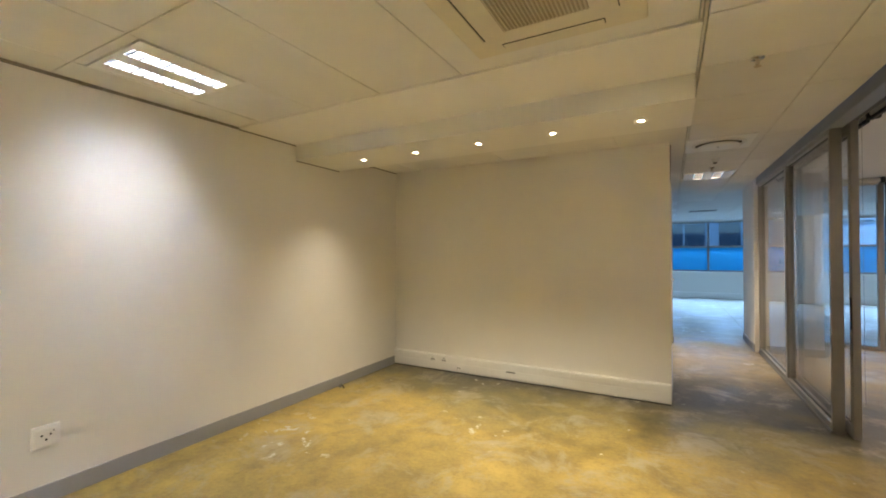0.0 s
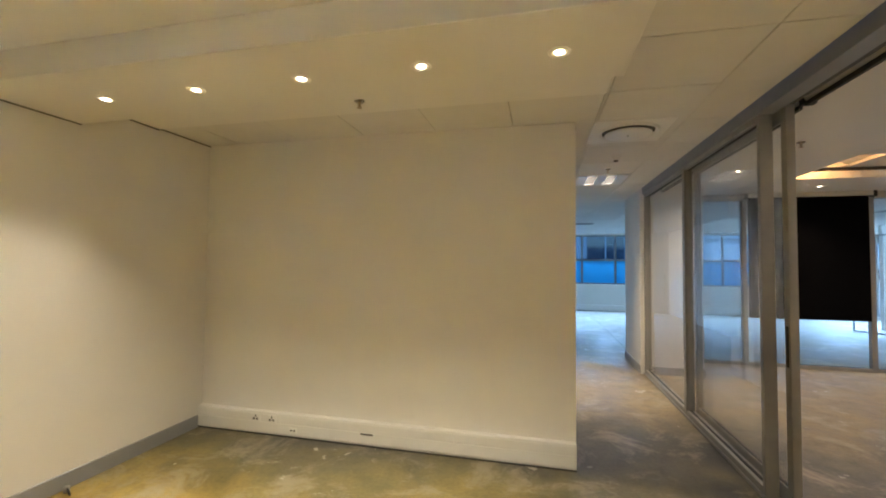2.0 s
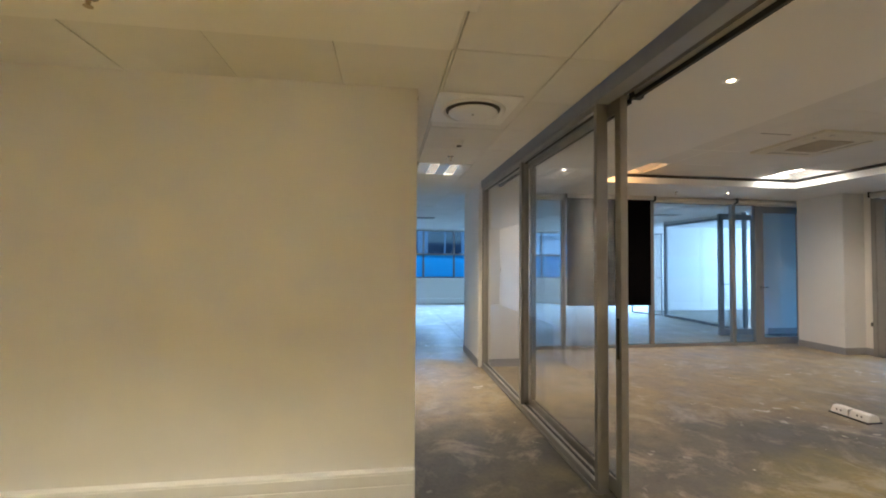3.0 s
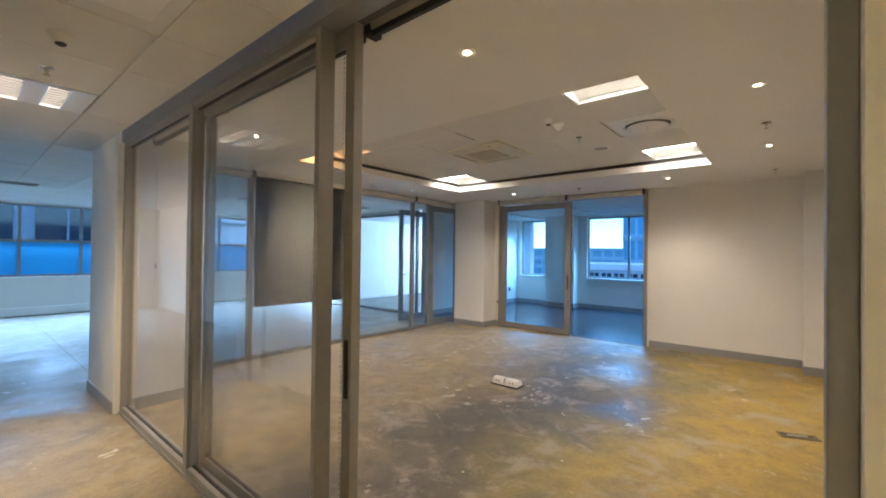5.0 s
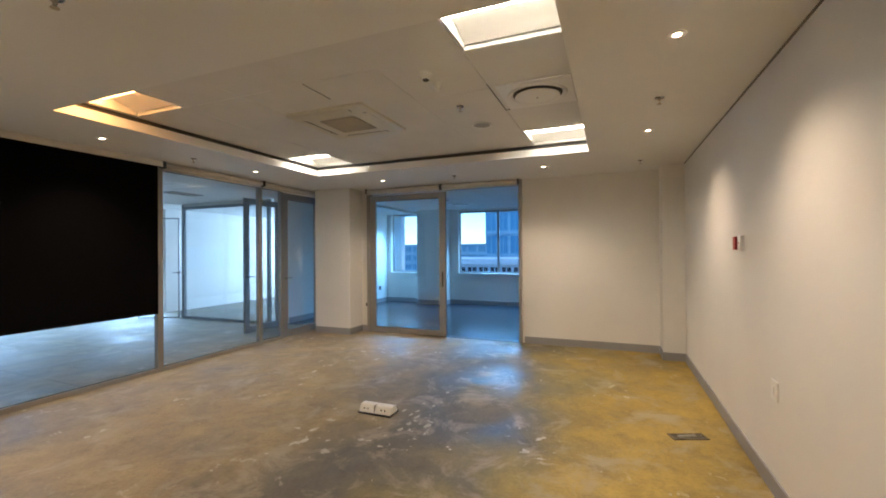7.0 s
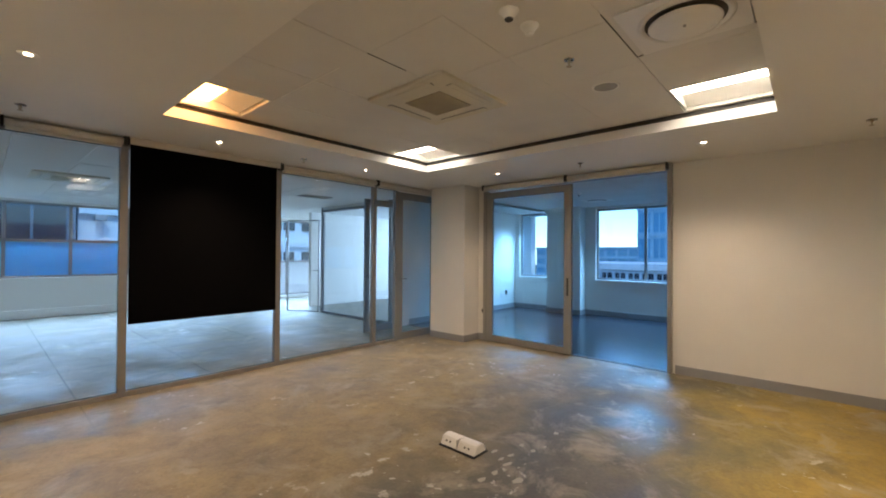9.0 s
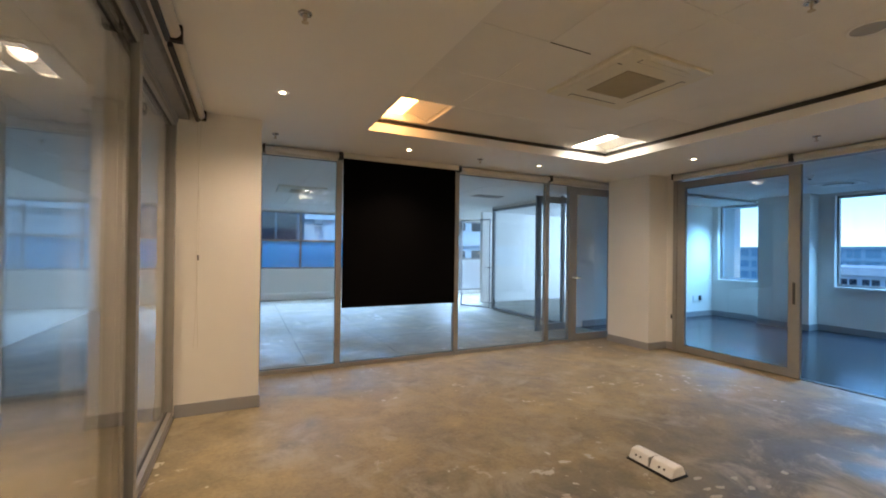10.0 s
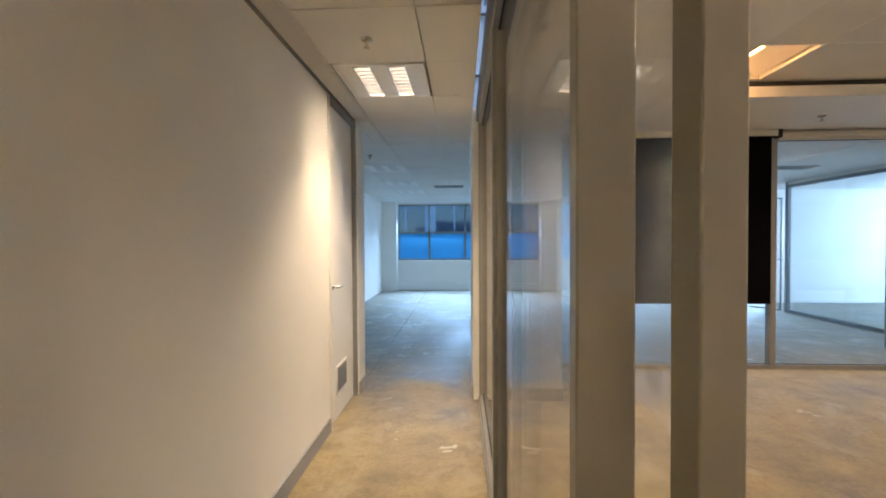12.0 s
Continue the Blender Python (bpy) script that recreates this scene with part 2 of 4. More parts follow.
structure("wall_west", [(WX - 0.15, WX, -3.2, BY, 0, H + 0.3)], WALL, "white painted wall of the nook", "wall")
structure("wall_back", [(WX - 0.15, NX, BY, BY + 0.12, 0, H + 0.3)], WALL, "white painted back wall of the nook", "wall")
structure("wall_south", [(WX - 0.15, CX1, -3.3, -3.15, 0, H + 0.3)], WALL, "white painted wall behind the nook", "wall")
DY0, DY1 = 6.83, 7.60      # corridor door
structure("wall_corridor", [(NX - 0.12, NX, BY + 0.12, DY0, 0, H + 0.3), (NX - 0.12, NX + 0.03, DY1, 7.86, 0, H + 0.3), (NX - 0.12, NX, DY0, DY1, 2.58, H + 0.3),
                            (WX2, NX - 0.12, 7.74, 7.86, 0, H + 0.3)], WALL, "white painted corridor wall", "wall")
structure("wall_corridor_east", [(CX0, CX1 - 0.1, -3.2, 2.59, 0, HR + 0.25)], WALL, "white painted pier beside the sliding door", "wall")
structure("wall_room_south", [(CX1 - 0.1, EX + 0.15, SY - 0.12, SY, 0, HR + 0.3)], WALL, "white painted meeting room wall", "wall")
structure("wall_room_east", [(EX, EX + 0.12, SY, 4.53, 0, HR + 0.3), (EX, EX + 0.12, 4.53, 7.45, HR, HR + 0.3), (EX, EX + 0.12, 7.45, 7.59, 0, HR + 0.3)], WALL, "white painted meeting room end wall", "wall")
structure("pilaster", [(7.32, EX, SY, 2.54, 0, HR)], WALL, "white painted pilaster in the room corner", "column")
structure("column_east", [(7.30, EX + 0.12, 7.59, 8.36, 0, HR)], WALL, "white painted column beside the sliding door", "column")
structure("column_west", [(CX0, CX1, 7.50, NY + 0.05, 0, HR)], WALL, "white painted column at the corridor's end", "column")
structure("wall_open_west", [(WX2 - 0.15, WX2, 7.74, FY, 0, H + 0.3)], WALL, "white painted wall of the open office", "wall")
structure("column_far", [(WX2, -0.89, FY - 0.26, FY, 0, H)], WALL, "white painted column beside the windows", "column")
structure("wall_east_north", [(7.57, OX, EY, EY + 0.12, 0, H + 0.3)], WALL, "white painted wall between the east rooms", "wall")
structure("wall_east_south", [(EX + 0.12, OX, 3.0, 3.12, 0, H + 0.3)], WALL, "white painted wall of the east room", "wall")
structure("column_east_room", [(11.66, OX, 7.45, 8.34, 0, H + 0.06)], WALL, "white painted column between the windows", "column")
structure("wall_open_east", [(12.9, 13.15, EY, 10.2, 0, H + 0.3), (12.9, 13.15, 13.2, FY, 0, H + 0.3), (12.9, 13.15, 10.2, 13.2, 0, 0.74), (12.9, 13.15, 10.2, 13.2, 2.42, H + 0.3)], WALL, "white painted wall closing the open office", "wall")


# ---- ceilings ----
def tile_ceiling(name, spans, z, px, py, ox, oy, holes, label, gap=0.003):
    """Lay-in boards on a grid: each board a thin bevelled slab with an open joint, over a backing sheet."""
    bm = bmesh.new()
    for x0, x1, y0, y1 in spans:
        i0, i1 = math.floor((x0 - ox) / px), math.ceil((x1 - ox) / px)
        j0, j1 = math.floor((y0 - oy) / py), math.ceil((y1 - oy) / py)
        for i in range(i0, i1):
            for j in range(j0, j1):
                a0, a1 = max(x0, ox + i * px) + gap, min(x1, ox + (i + 1) * px) - gap
                b0, b1 = max(y0, oy + j * py) + gap, min(y1, oy + (j + 1) * py) - gap
                if a1 - a0 < 0.006 or b1 - b0 < 0.006:
                    continue
                ca, cb = (a0 + a1) / 2, (b0 + b1) / 2
                if any(h[0] < ca < h[1] and h[2] < cb < h[3] for h in holes):
                    continue
                sag = random.uniform(-0.0015, 0.0015)
                box(bm, a0, a1, b0, b1, z + sag, z + 0.03)
    ob = part(name, bm, TILE)
    return tagged(ob, label, "ceiling", kind="structure")


G = 0.63
GX = 0.16
GY = 6.385
tile_ceiling("ceiling_nook", [(WX, 0.14, -3.15, 2.01)], H, G, 2 * G, 0.125, 2.01, [(-3.025, -2.395, 0.75, 2.01), (-1.135, 0.125, 0.75, 2.01), (-3.025, -2.395, -1.77, -0.51), (-1.135, -0.505, -1.77, -0.51)], "lay-in tile ceiling over the nook")
tile_ceiling("ceiling_strip", [(WX, 0.14, 3.86, BY)], H, G, 2 * G, 0.156, BY, [], "lay-in tile ceiling beside the bulkhead")
tile_ceiling("ceiling_corridor", [(0.141, CX0, -3.15, NY + 0.05)], H, G, G, GX, GY - 16 * G, [(GX, GX + G, GY, GY + G), (GX, GX + G, GY - 9 * G, GY - 8 * G)], "lay-in tile ceiling over the corridor")
tile_ceiling("ceiling_open", [(NX, 0.14, BY, NY + 0.05), (WX2, NX, 7.86, NY + 0.05), (WX2, GX, NY + 0.05, FY), (GX, 12.9, NY + 0.05, FY)], H, G, 2 * G, GX, GY - 16 * G, [], "lay-in tile ceiling over the open office")
tile_ceiling("ceiling_east", [(EX + 0.12, OX, 3.1, EY)], H + 0.06, G, 2 * G, EX + 0.12, 3.1, [], "lay-in tile ceiling over the east room")
structure("ceiling_backing", [(WX - 0.15, CX0, -3.3, NY + 0.1, H + 0.09, H + 0.14), (WX2 - 0.15, 13.05, NY + 0.05, FY + 0.2, H + 0.09, H + 0.14),
                              (EX + 0.12, OX + 0.2, 3.0, NY + 0.05, H + 0.15, H + 0.2)], TEE, "grey grid backing above the ceiling tiles", "ceiling")

# meeting room: plastered border with a recessed tiled field
RX0, RX1, RY0, RY1 = 2.88, 6.125, 3.42, 7.345
structure("ceiling_border", [(PX - 0.05, RX0, SY, NY, HR, HR + 0.09), (RX1, EX, SY, NY, HR, HR + 0.09), (RX0, RX1, SY, RY0, HR, HR + 0.09), (RX0, RX1, RY1, NY, HR, HR + 0.09)],
          PLASTER, "smooth white plasterboard ceiling border", "ceiling")
RG, RH = (RX1 - RX0) / 5, (RY1 - RY0) / 6
AC_X, AC_Y = 4.45, 5.60
tile_ceiling("ceiling_recess", [(RX0 - 0.03, RX1 + 0.03, RY0 - 0.03, RY1 + 0.03)], HC, RG, RH, RX0, RY0,
             [(RX0, RX0 + RG, RY0, RY0 + RH), (RX1 - RG, RX1, RY0, RY0 + RH), (RX0, RX0 + RG, RY1 - RH, RY1), (RX1 - RG, RX1, RY1 - RH, RY1)], "lay-in tile ceiling in the lit recess", 0.0012)
# near-black sides paint the shade in the gap round the recess
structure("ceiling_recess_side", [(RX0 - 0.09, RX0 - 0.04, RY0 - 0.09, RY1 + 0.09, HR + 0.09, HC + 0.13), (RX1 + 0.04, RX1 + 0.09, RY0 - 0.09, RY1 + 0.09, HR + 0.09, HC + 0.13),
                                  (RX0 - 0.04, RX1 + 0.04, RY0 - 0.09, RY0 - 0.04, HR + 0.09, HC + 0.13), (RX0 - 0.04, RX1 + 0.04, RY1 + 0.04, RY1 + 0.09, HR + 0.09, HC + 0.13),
                                  (RX0 - 0.09, RX1 + 0.09, RY0 - 0.09, RY1 + 0.09, HC + 0.13, HC + 0.16)], GAP, "sides coloured black for the shade in the recess gap", "ceiling")

# sealant in some joints of the recess, and open joints round the diffuser's board
SEALANT = plain("white_sealant", (0.85, 0.84, 0.80), 0.6, 0, 0.02)
JX, JY = RX0 + RG, RY0 + 4 * RH
structure("sealed_joint", [(JX - 0.30, JX + 0.40, JY - 0.004, JY + 0.004, HC - 0.003, HC + 0.002), (JX - 0.004, JX + 0.004, JY - 0.34, JY - 0.004, HC - 0.003, HC + 0.002), (JX - 0.004, JX + 0.004, JY + 0.004, JY + 0.5, HC - 0.003, HC + 0.002),
                           (JX + 0.06, JX + 0.72, JY + RH - 0.004, JY + RH + 0.004, HC - 0.003, HC + 0.002)], SEALANT, "white sealant along the ceiling joints", "trim")
structure("open_joint", [(JX, JX + 0.34, RY0 + 3 * RH - 0.004, RY0 + 3 * RH + 0.004, HC - 0.0025, HC + 0.002), (JX + 0.56, JX + 1.21, RY0 + RH - 0.003, RY0 + RH + 0.003, HC - 0.0025, HC + 0.002), (RX0 + 3 * RG - 0.1 - 0.003, RX0 + 3 * RG - 0.1 + 0.003, RY0 + 0.02, RY0 + RH - 0.01, HC - 0.0025, HC + 0.002)], GAP, "dark open joints in the recess ceiling", "trim")

# nook bulkhead
structure("bulkhead", [(WX, 0.14, 2.01, 2.645, H - 0.012, H + 0.1), (WX, 0.14, 2.645, 3.27, 2.445, H + 0.1), (WX, 0.14, 3.27, 3.86, H - 0.012, H + 0.1)], PLASTER, "smooth white plasterboard bulkhead with downlights", "ceiling", bevel=0.004)
# thin brown strips paint the shadow line where walls meet the ceiling
structure("shadow_gap", [(WX, WX + 0.008, 2.015, 2.64, H - 0.024, H - 0.013), (WX, WX + 0.008, 2.65, 3.265, 2.435, 2.444), (WX, WX + 0.008, 3.275, 3.855, H - 0.024, H - 0.013), (WX, WX + 0.008, 3.865, BY, H - 0.012, H - 0.001), (WX, WX + 0.012, -3.15, 2.01, H - 0.02, H - 0.001), (NX, NX + 0.012, BY + 0.12, DY1, H - 0.02, H - 0.001), (CX1 - 0.1, EX, SY, SY + 0.008, HR - 0.012, HR - 0.001)], SHADOW_LINE, "brown strip painting the shadow line under the ceiling", "trim")

# skirtings
structure("baseboard_west", [(WX, WX + 0.014, -3.15, BY - 0.06, 0, 0.11)], SKIRT, "grey painted skirting", "skirting", 0.003)
structure("baseboard_corridor", [(NX, NX + 0.014, BY + 0.12, DY0 - 0.02, 0, 0.11), (NX + 0.03, NX + 0.044, DY1 + 0.01, 7.86, 0, 0.11), (CX0 - 0.014, CX0, 7.52, NY + 0.05, 0, 0.11)], SKIRT, "grey painted skirting along the corridor", "skirting", 0.003)
structure("baseboard_room", [(CX1 - 0.1, 7.32, SY, SY + 0.014, 0, 0.11), (7.32, EX - 0.014, 2.54, 2.554, 0, 0.11), (7.306, 7.32, SY + 0.014, 2.554, 0, 0.11), (EX - 0.014, EX, 2.554, 4.50, 0, 0.11),
                             (1.26, CX1 + 0.014, 7.486, 7.50, 0, 0.11), (CX1, CX1 + 0.014, 7.50, NY - 0.06, 0, 0.11), (7.286, EX - 0.014, 7.576, 7.59, 0, 0.11), (7.286, 7.30, 7.59, 8.36, 0, 0.11), (EX - 0.014, EX, 7.45, 7.59, 0, 0.11), (CX1 - 0.1, CX1 - 0.086, SY + 0.014, 2.604, 0, 0.11), (1.30, CX1 - 0.1, 2.59, 2.604, 0, 0.11)], SKIRT, "grey painted skirting round the meeting room", "skirting", 0.003)
structure("baseboard_east", [(EX + 0.14, OX, EY - 0.014, EY, 0, 0.12), (OX - 0.014, OX, 8.34, EY - 0.014, 0, 0.12), (OX - 0.014, OX, 3.12, 7.45, 0, 0.12), (11.646, 11.66, 7.436, 8.354, 0, 0.12), (11.66, OX - 0.014, 7.436, 7.45, 0, 0.12), (11.66, OX - 0.014, 8.34, 8.354, 0, 0.12)],
          SKIRT, "grey painted skirting round the east room", "skirting", 0.003)


# ---- glazed partitions ----
def glazed_bay(parent, ax, at, a0, a1, z0, z1, depth=0.06, bar=0.05, mat=None, pane_mat=None):
    """One pane in a four-sided aluminium frame; ax: the way it runs."""
    def bx(u0, u1, w0, w1, q0, q1):
        return (u0, u1, w0, w1, q0, q1) if ax == "x" else (w0, w1, u0, u1, q0, q1)
    d = depth / 2
    part("bottom_rail", boxed(bx(a0, a1, at - d, at + d, z0, z0 + bar), bevel=0.003), mat or ALU, parent)
    part("top_rail", boxed(bx(a0, a1, at - d, at + d, z1 - bar, z1), bevel=0.003), mat or ALU, parent)
    pane = part("pane", boxed(bx(a0, a1, at - 0.005, at + 0.005, z0 + bar, z1 - bar)), pane_mat or GLASS, parent)
    for q in (z0 + bar, z1 - bar - 0.006):
        part("gasket", boxed(bx(a0, a1, at - 0.010, at + 0.010, q, q + 0.006)), RUBBER, parent)
    return pane


def upright(parent, ax, at, a0, a1, z0, z1, depth=0.06, mat=None, name="mullion"):
    d = depth / 2
    b = (a0, a1, at - d, at + d, z0, z1) if ax == "x" else (at - d, at + d, a0, a1, z0, z1)
    return part(name, boxed(b, bevel=0.003), mat or ALU, parent)


# corridor partition: two fixed bays, and the open sliding leaf parked behind
PD = 0.08
corridor_partition = thing("partition_corridor", (0, 0, 0), "aluminium framed glass partition beside the corridor", "partition", kind="structure")
for a0, a1 in ((7.44, 7.50), (5.79, 5.86), (4.284, 4.32)):
    upright(corridor_partition, "y", PX, a0, a1, 0, H, PD)
upright(corridor_partition, "y", PX, 5.78, 5.79, 0, H, 0.04, GREY_PLASTIC, "seal")
for a0, a1 in ((5.86, 7.44), (4.32, 5.78)):
    glazed_bay(corridor_partition, "y", PX, a0, a1, 0.02, H - 0.06, PD, 0.05)
part("head_track", boxed((PX - 0.06, PX + 0.05, 2.59, 7.50, H - 0.07, H + 0.06), (PX + 0.05, PX + 0.13, 2.59, 7.50, H - 0.035, H + 0.06), bevel=0.003), ALU_DARK, corridor_partition)
part("track_slot", boxed((PX + 0.065, PX + 0.115, 2.60, 5.9, H - 0.045, H - 0.035)), GAP, corridor_partition)
part("floor_track", boxed((PX - 0.05, PX + 0.05, 4.284, 7.50, 0.0, 0.022), bevel=0.002), ALU, corridor_partition)


SW = 0.063


def sliding_leaf(at, ax, across, a0, a1, z1, handle_end, label, stile=SW, thick=0.05):
    """A framed glass leaf with wide stiles and a recessed pull; base at the leaf's foot."""
    leaf = thing("sliding_door", at, label, "sliding door")
    upright(leaf, ax, across, a0, a0 + stile, 0.012, z1, thick, ALU, "stile")
    upright(leaf, ax, across, a1 - stile, a1, 0.012, z1, thick, ALU, "stile")
    glazed_bay(leaf, ax, across, a0 + stile, a1 - stile, 0.012, z1, thick - 0.008, 0.10)
    u = a0 + stile / 2 if handle_end == 0 else a1 - stile / 2
    for s in (-1, 1):
        off = across + s * (thick / 2 + 0.001)
        b = (u - 0.014, u + 0.014, off - 0.003, off + 0.003, 0.88, 1.14) if ax == "x" else (off - 0.003, off + 0.003, u - 0.014, u + 0.014, 0.88, 1.14)
        part("recessed_pull", boxed(b, bevel=0.002), RUBBER, leaf, "dark recessed pull handle")
    return leaf


leaf_west = sliding_leaf((1.292, 4.165, 0), "y", 0.0, 0.0, 1.66, H - 0.05, 0, "open aluminium framed sliding glass door")
# door jamb on the pier
structure("door_jamb", [(1.18, 1.262, 2.59, 2.635, 0, H - 0.072)], ALU_DARK, "dark aluminium door jamb on the pier", "door frame", 0.003)

# north partition
north = thing("partition_north", (0, 0, 0), "aluminium framed glass partition to the open office", "partition", kind="structure")
MULL = [(CX1, 1.96), (2.805, 2.875), (4.455, 4.525), (6.075, 6.145), (7.60, 7.66)]
for a0, a1 in MULL:
    upright(north, "x", NY, a0, a1, 0, HR, 0.07)
for (p0, p1), (q0, q1) in zip(MULL[:3], MULL[1:4]):
    glazed_bay(north, "x", NY, p1, q0, 0.0, HR - 0.05, 0.07, 0.05)
glazed_bay(north, "x", NY, 6.145, 6.555, 0.0, HR - 0.05, 0.07, 0.05)
part("head", boxed((CX1, 7.66, NY - 0.035, NY + 0.035, HR - 0.05, HR)), ALU, north)
upright(north, "x", NY, 6.555, 6.60, 0, HR - 0.05, 0.07, ALU_DARK)


def hinged_glass_door(at, turn, width, height, label, stile=0.11, rail=0.12):
    """A glass leaf in a grey frame with lever handles on both faces."""
    d = thing("glass_door", at, label, "door", turn=turn)
    for u in (0, width - stile):
        part("stile", boxed((u, u + stile, -0.022, 0.022, 0.01, height), bevel=0.003), ALU_DARK, d)
    part("bottom_rail", boxed((stile, width - stile, -0.022, 0.022, 0.01, 0.01 + rail), bevel=0.003), ALU_DARK, d)
    part("top_rail", boxed((stile, width - stile, -0.022, 0.022, height - rail, height), bevel=0.003), ALU_DARK, d)
    part("pane", boxed((stile, width - stile, -0.004, 0.004, 0.01 + rail, height - rail)), GLASS, d)
    for s in (-1, 1):
        bm = bmesh.new()
        u = stile * 0.5
        tube(bm, (u, s * 0.022, 1.05), (u, s * 0.03, 1.05), 0.024)
        tube(bm, (u, s * 0.03, 1.05), (u, s * 0.065, 1.05), 0.010)
        tube(bm, (u - 0.01, s * 0.065, 1.05), (u + 0.12, s * 0.065, 1.05), 0.009)
        part("lever_handle", bm, STEEL, d, "steel lever handle", True)
    return d


hinged_glass_door((6.605, NY, 0), 0, 0.99, HR - 0.115, "closed grey framed glass door in the partition", 0.13)
open_leaf = hinged_glass_door((6.63, 9.43, 0), 1, 0.89, H - 0.10, "open grey framed glass door")

# open office: glazed white-backed partition of a far room
far_room = thing("partition_far", (0, 0, 0), "glass partition of a far office with a white wall behind", "partition", kind="structure")
for a0, a1 in ((9.74, 9.80), (12.30, 12.36)):
    upright(far_room, "y", 7.57, a0, a1, 0, H, 0.07, ALU_DARK)
glazed_bay(far_room, "y", 7.57, 9.80, 12.30, 0.0, H - 0.06, 0.07, 0.05, ALU_DARK)
part("head_panel", boxed((7.54, 7.60, 9.80, 12.30, H - 0.06, H)), WALL, far_room)
structure("wall_far_room", [(8.0, 12.9, 13.6, 13.72, 0, H + 0.08)], WALL, "white wall inside the far office", "wall")
glass_leaf = hinged_glass_door((7.53, 12.42, 0), 118, 0.9, H - 0.3, "open glass door of the far office", 0.025, 0.025)

# east sliding door
east = thing("partition_east", (0, 0, 0), "aluminium frame of the sliding door to the east room", "partition", kind="structure")
upright(east, "y", EX, 4.53, 4.58, 0, HR, 0.12)
upright(east, "y", EX, 7.39, 7.45, 0, HR, 0.12)
part("head_track", boxed((EX - 0.06, EX + 0.10, 4.58, 7.39, HR - 0.09, HR), bevel=0.003), ALU, east)
part("floor_track", boxed((EX - 0.02, EX + 0.06, 4.58, 7.39, 0.0, 0.007)), RUBBER, east)
leaf_east = sliding_leaf((EX - 0.03, 5.855, 0), "y", 0.0, 0.0, 1.53, HR - 0.125, 0, "half open aluminium framed sliding glass door", 0.12)

# ---- windows ----
def window_band(name, ax, at, inward, edges, z0, z1, transom, parent_label, frosted=None, wall=0.25, rest=()):
    """A strip window in a wall: frame bars, a transom, panes, an inner sill."""
    w = thing(name, (0, 0, 0), parent_label, "window", kind="structure")
    def bx(u0, u1, w0, w1, q0, q1):
        w0, w1 = min(w0, w1), max(w0, w1)
        return (u0, u1, w0, w1, q0, q1) if ax == "x" else (w0, w1, u0, u1, q0, q1)
    o = -inward
    f0, f1 = at + o * 0.10, at + o * 0.16
    a, b = edges[0], edges[-1]
    part("window_frame", boxed(bx(a, b, f0, f1, z0, z0 + 0.05), bx(a, b, f0, f1, z1 - 0.05, z1)), ALU_DARK, w)
    for e in edges:
        part("mullion", boxed(bx(e - 0.03, e + 0.03, f0, f1, z0 + 0.05, z1 - 0.05)), ALU_DARK, w)
    rows = [(z0 + 0.05, z1 - 0.05)] if not transom else [(z0 + 0.05, transom - 0.03), (transom + 0.03, z1 - 0.05)]
    if transom:
        part("transom", boxed(bx(a, b, f0, f1, transom - 0.03, transom + 0.03)), ALU_DARK, w)
    for i, (q0, q1) in enumerate(rows):
        for e0, e1 in zip(edges, edges[1:]):
            g = at + o * 0.13
            p = part("pane", boxed(bx(e0 + 0.03, e1 - 0.03, g - 0.004, g + 0.004, q0, q1)), frosted if frosted and i == 0 else WINDOW_GLASS, w)
            p.visible_shadow = False
    part("window_sill", boxed(bx(a, b, at + inward * 0.03, at + o * 0.10, z0 - 0.03, z0), bevel=0.004), WHITE_PLASTIC, w)
    return w


def frosted_film(name, front, through_colour):
    m, t, p = mat_new(name)
    p.inputs["Base Color"].default_value = front
    p.inputs["Roughness"].default_value = 0.5
    tr = node(t, "ShaderNodeBsdfTranslucent", Color=through_colour)
    mx = t.nodes.new("ShaderNodeMixShader")
    mx.inputs[0].default_value = 0.75
    t.links.new(p.outputs[0], mx.inputs[1])
    t.links.new(tr.outputs[0], mx.inputs[2])
    t.links.new(mx.outputs[0], t.nodes["Material Output"].inputs[0])
    return m


FILM = frosted_film("blue_window_film", (0.10, 0.38, 0.60, 1), (0.16, 0.64, 0.95, 1))
WHITE_FILM = frosted_film("white_window_film", (0.80, 0.84, 0.86, 1), (0.92, 0.97, 1.0, 1))
NE = [-0.89] + [0.05 + 1.075 * i for i in range(7)]
window_band("window_1", "x", FY, -1, NE, 0.89, 2.57, 1.72, "strip window with blue film on its lower panes", FILM)
window_band("window_2", "x", FY, -1, [7.7, 8.6, 9.5, 10.4], 0.10, 2.52, 1.20, "tall window with white film on its lower panes", WHITE_FILM)
structure("wall_far", [(WX2 - 0.15, 7.7, FY, FY + 0.25, 0, 0.86), (10.4, 13.05, FY, FY + 0.25, 0, 0.86), (7.7, 10.4, FY, FY + 0.25, 0, 0.07), (WX2 - 0.15, 7.7, FY, FY + 0.25, 2.57, H + 0.3), (10.4, 13.05, FY, FY + 0.25, 2.57, H + 0.3), (7.7, 10.4, FY, FY + 0.25, 2.52, H + 0.3), (WX2 - 0.15, -0.89, FY, FY + 0.25, 0.86, 2.57),
                       (NE[-1], 7.7, FY, FY + 0.25, 0.86, 2.57), (10.4, 13.05, FY, FY + 0.25, 0.86, 2.57)], WALL, "white painted wall under the windows", "wall")
# unseen window added as a source of daylight for the open office
window_band("fill_window", "y", 12.9, -1, [10.2, 11.2, 12.2, 13.2], 0.77, 2.42, 0, "added unseen window lighting the open office", None)
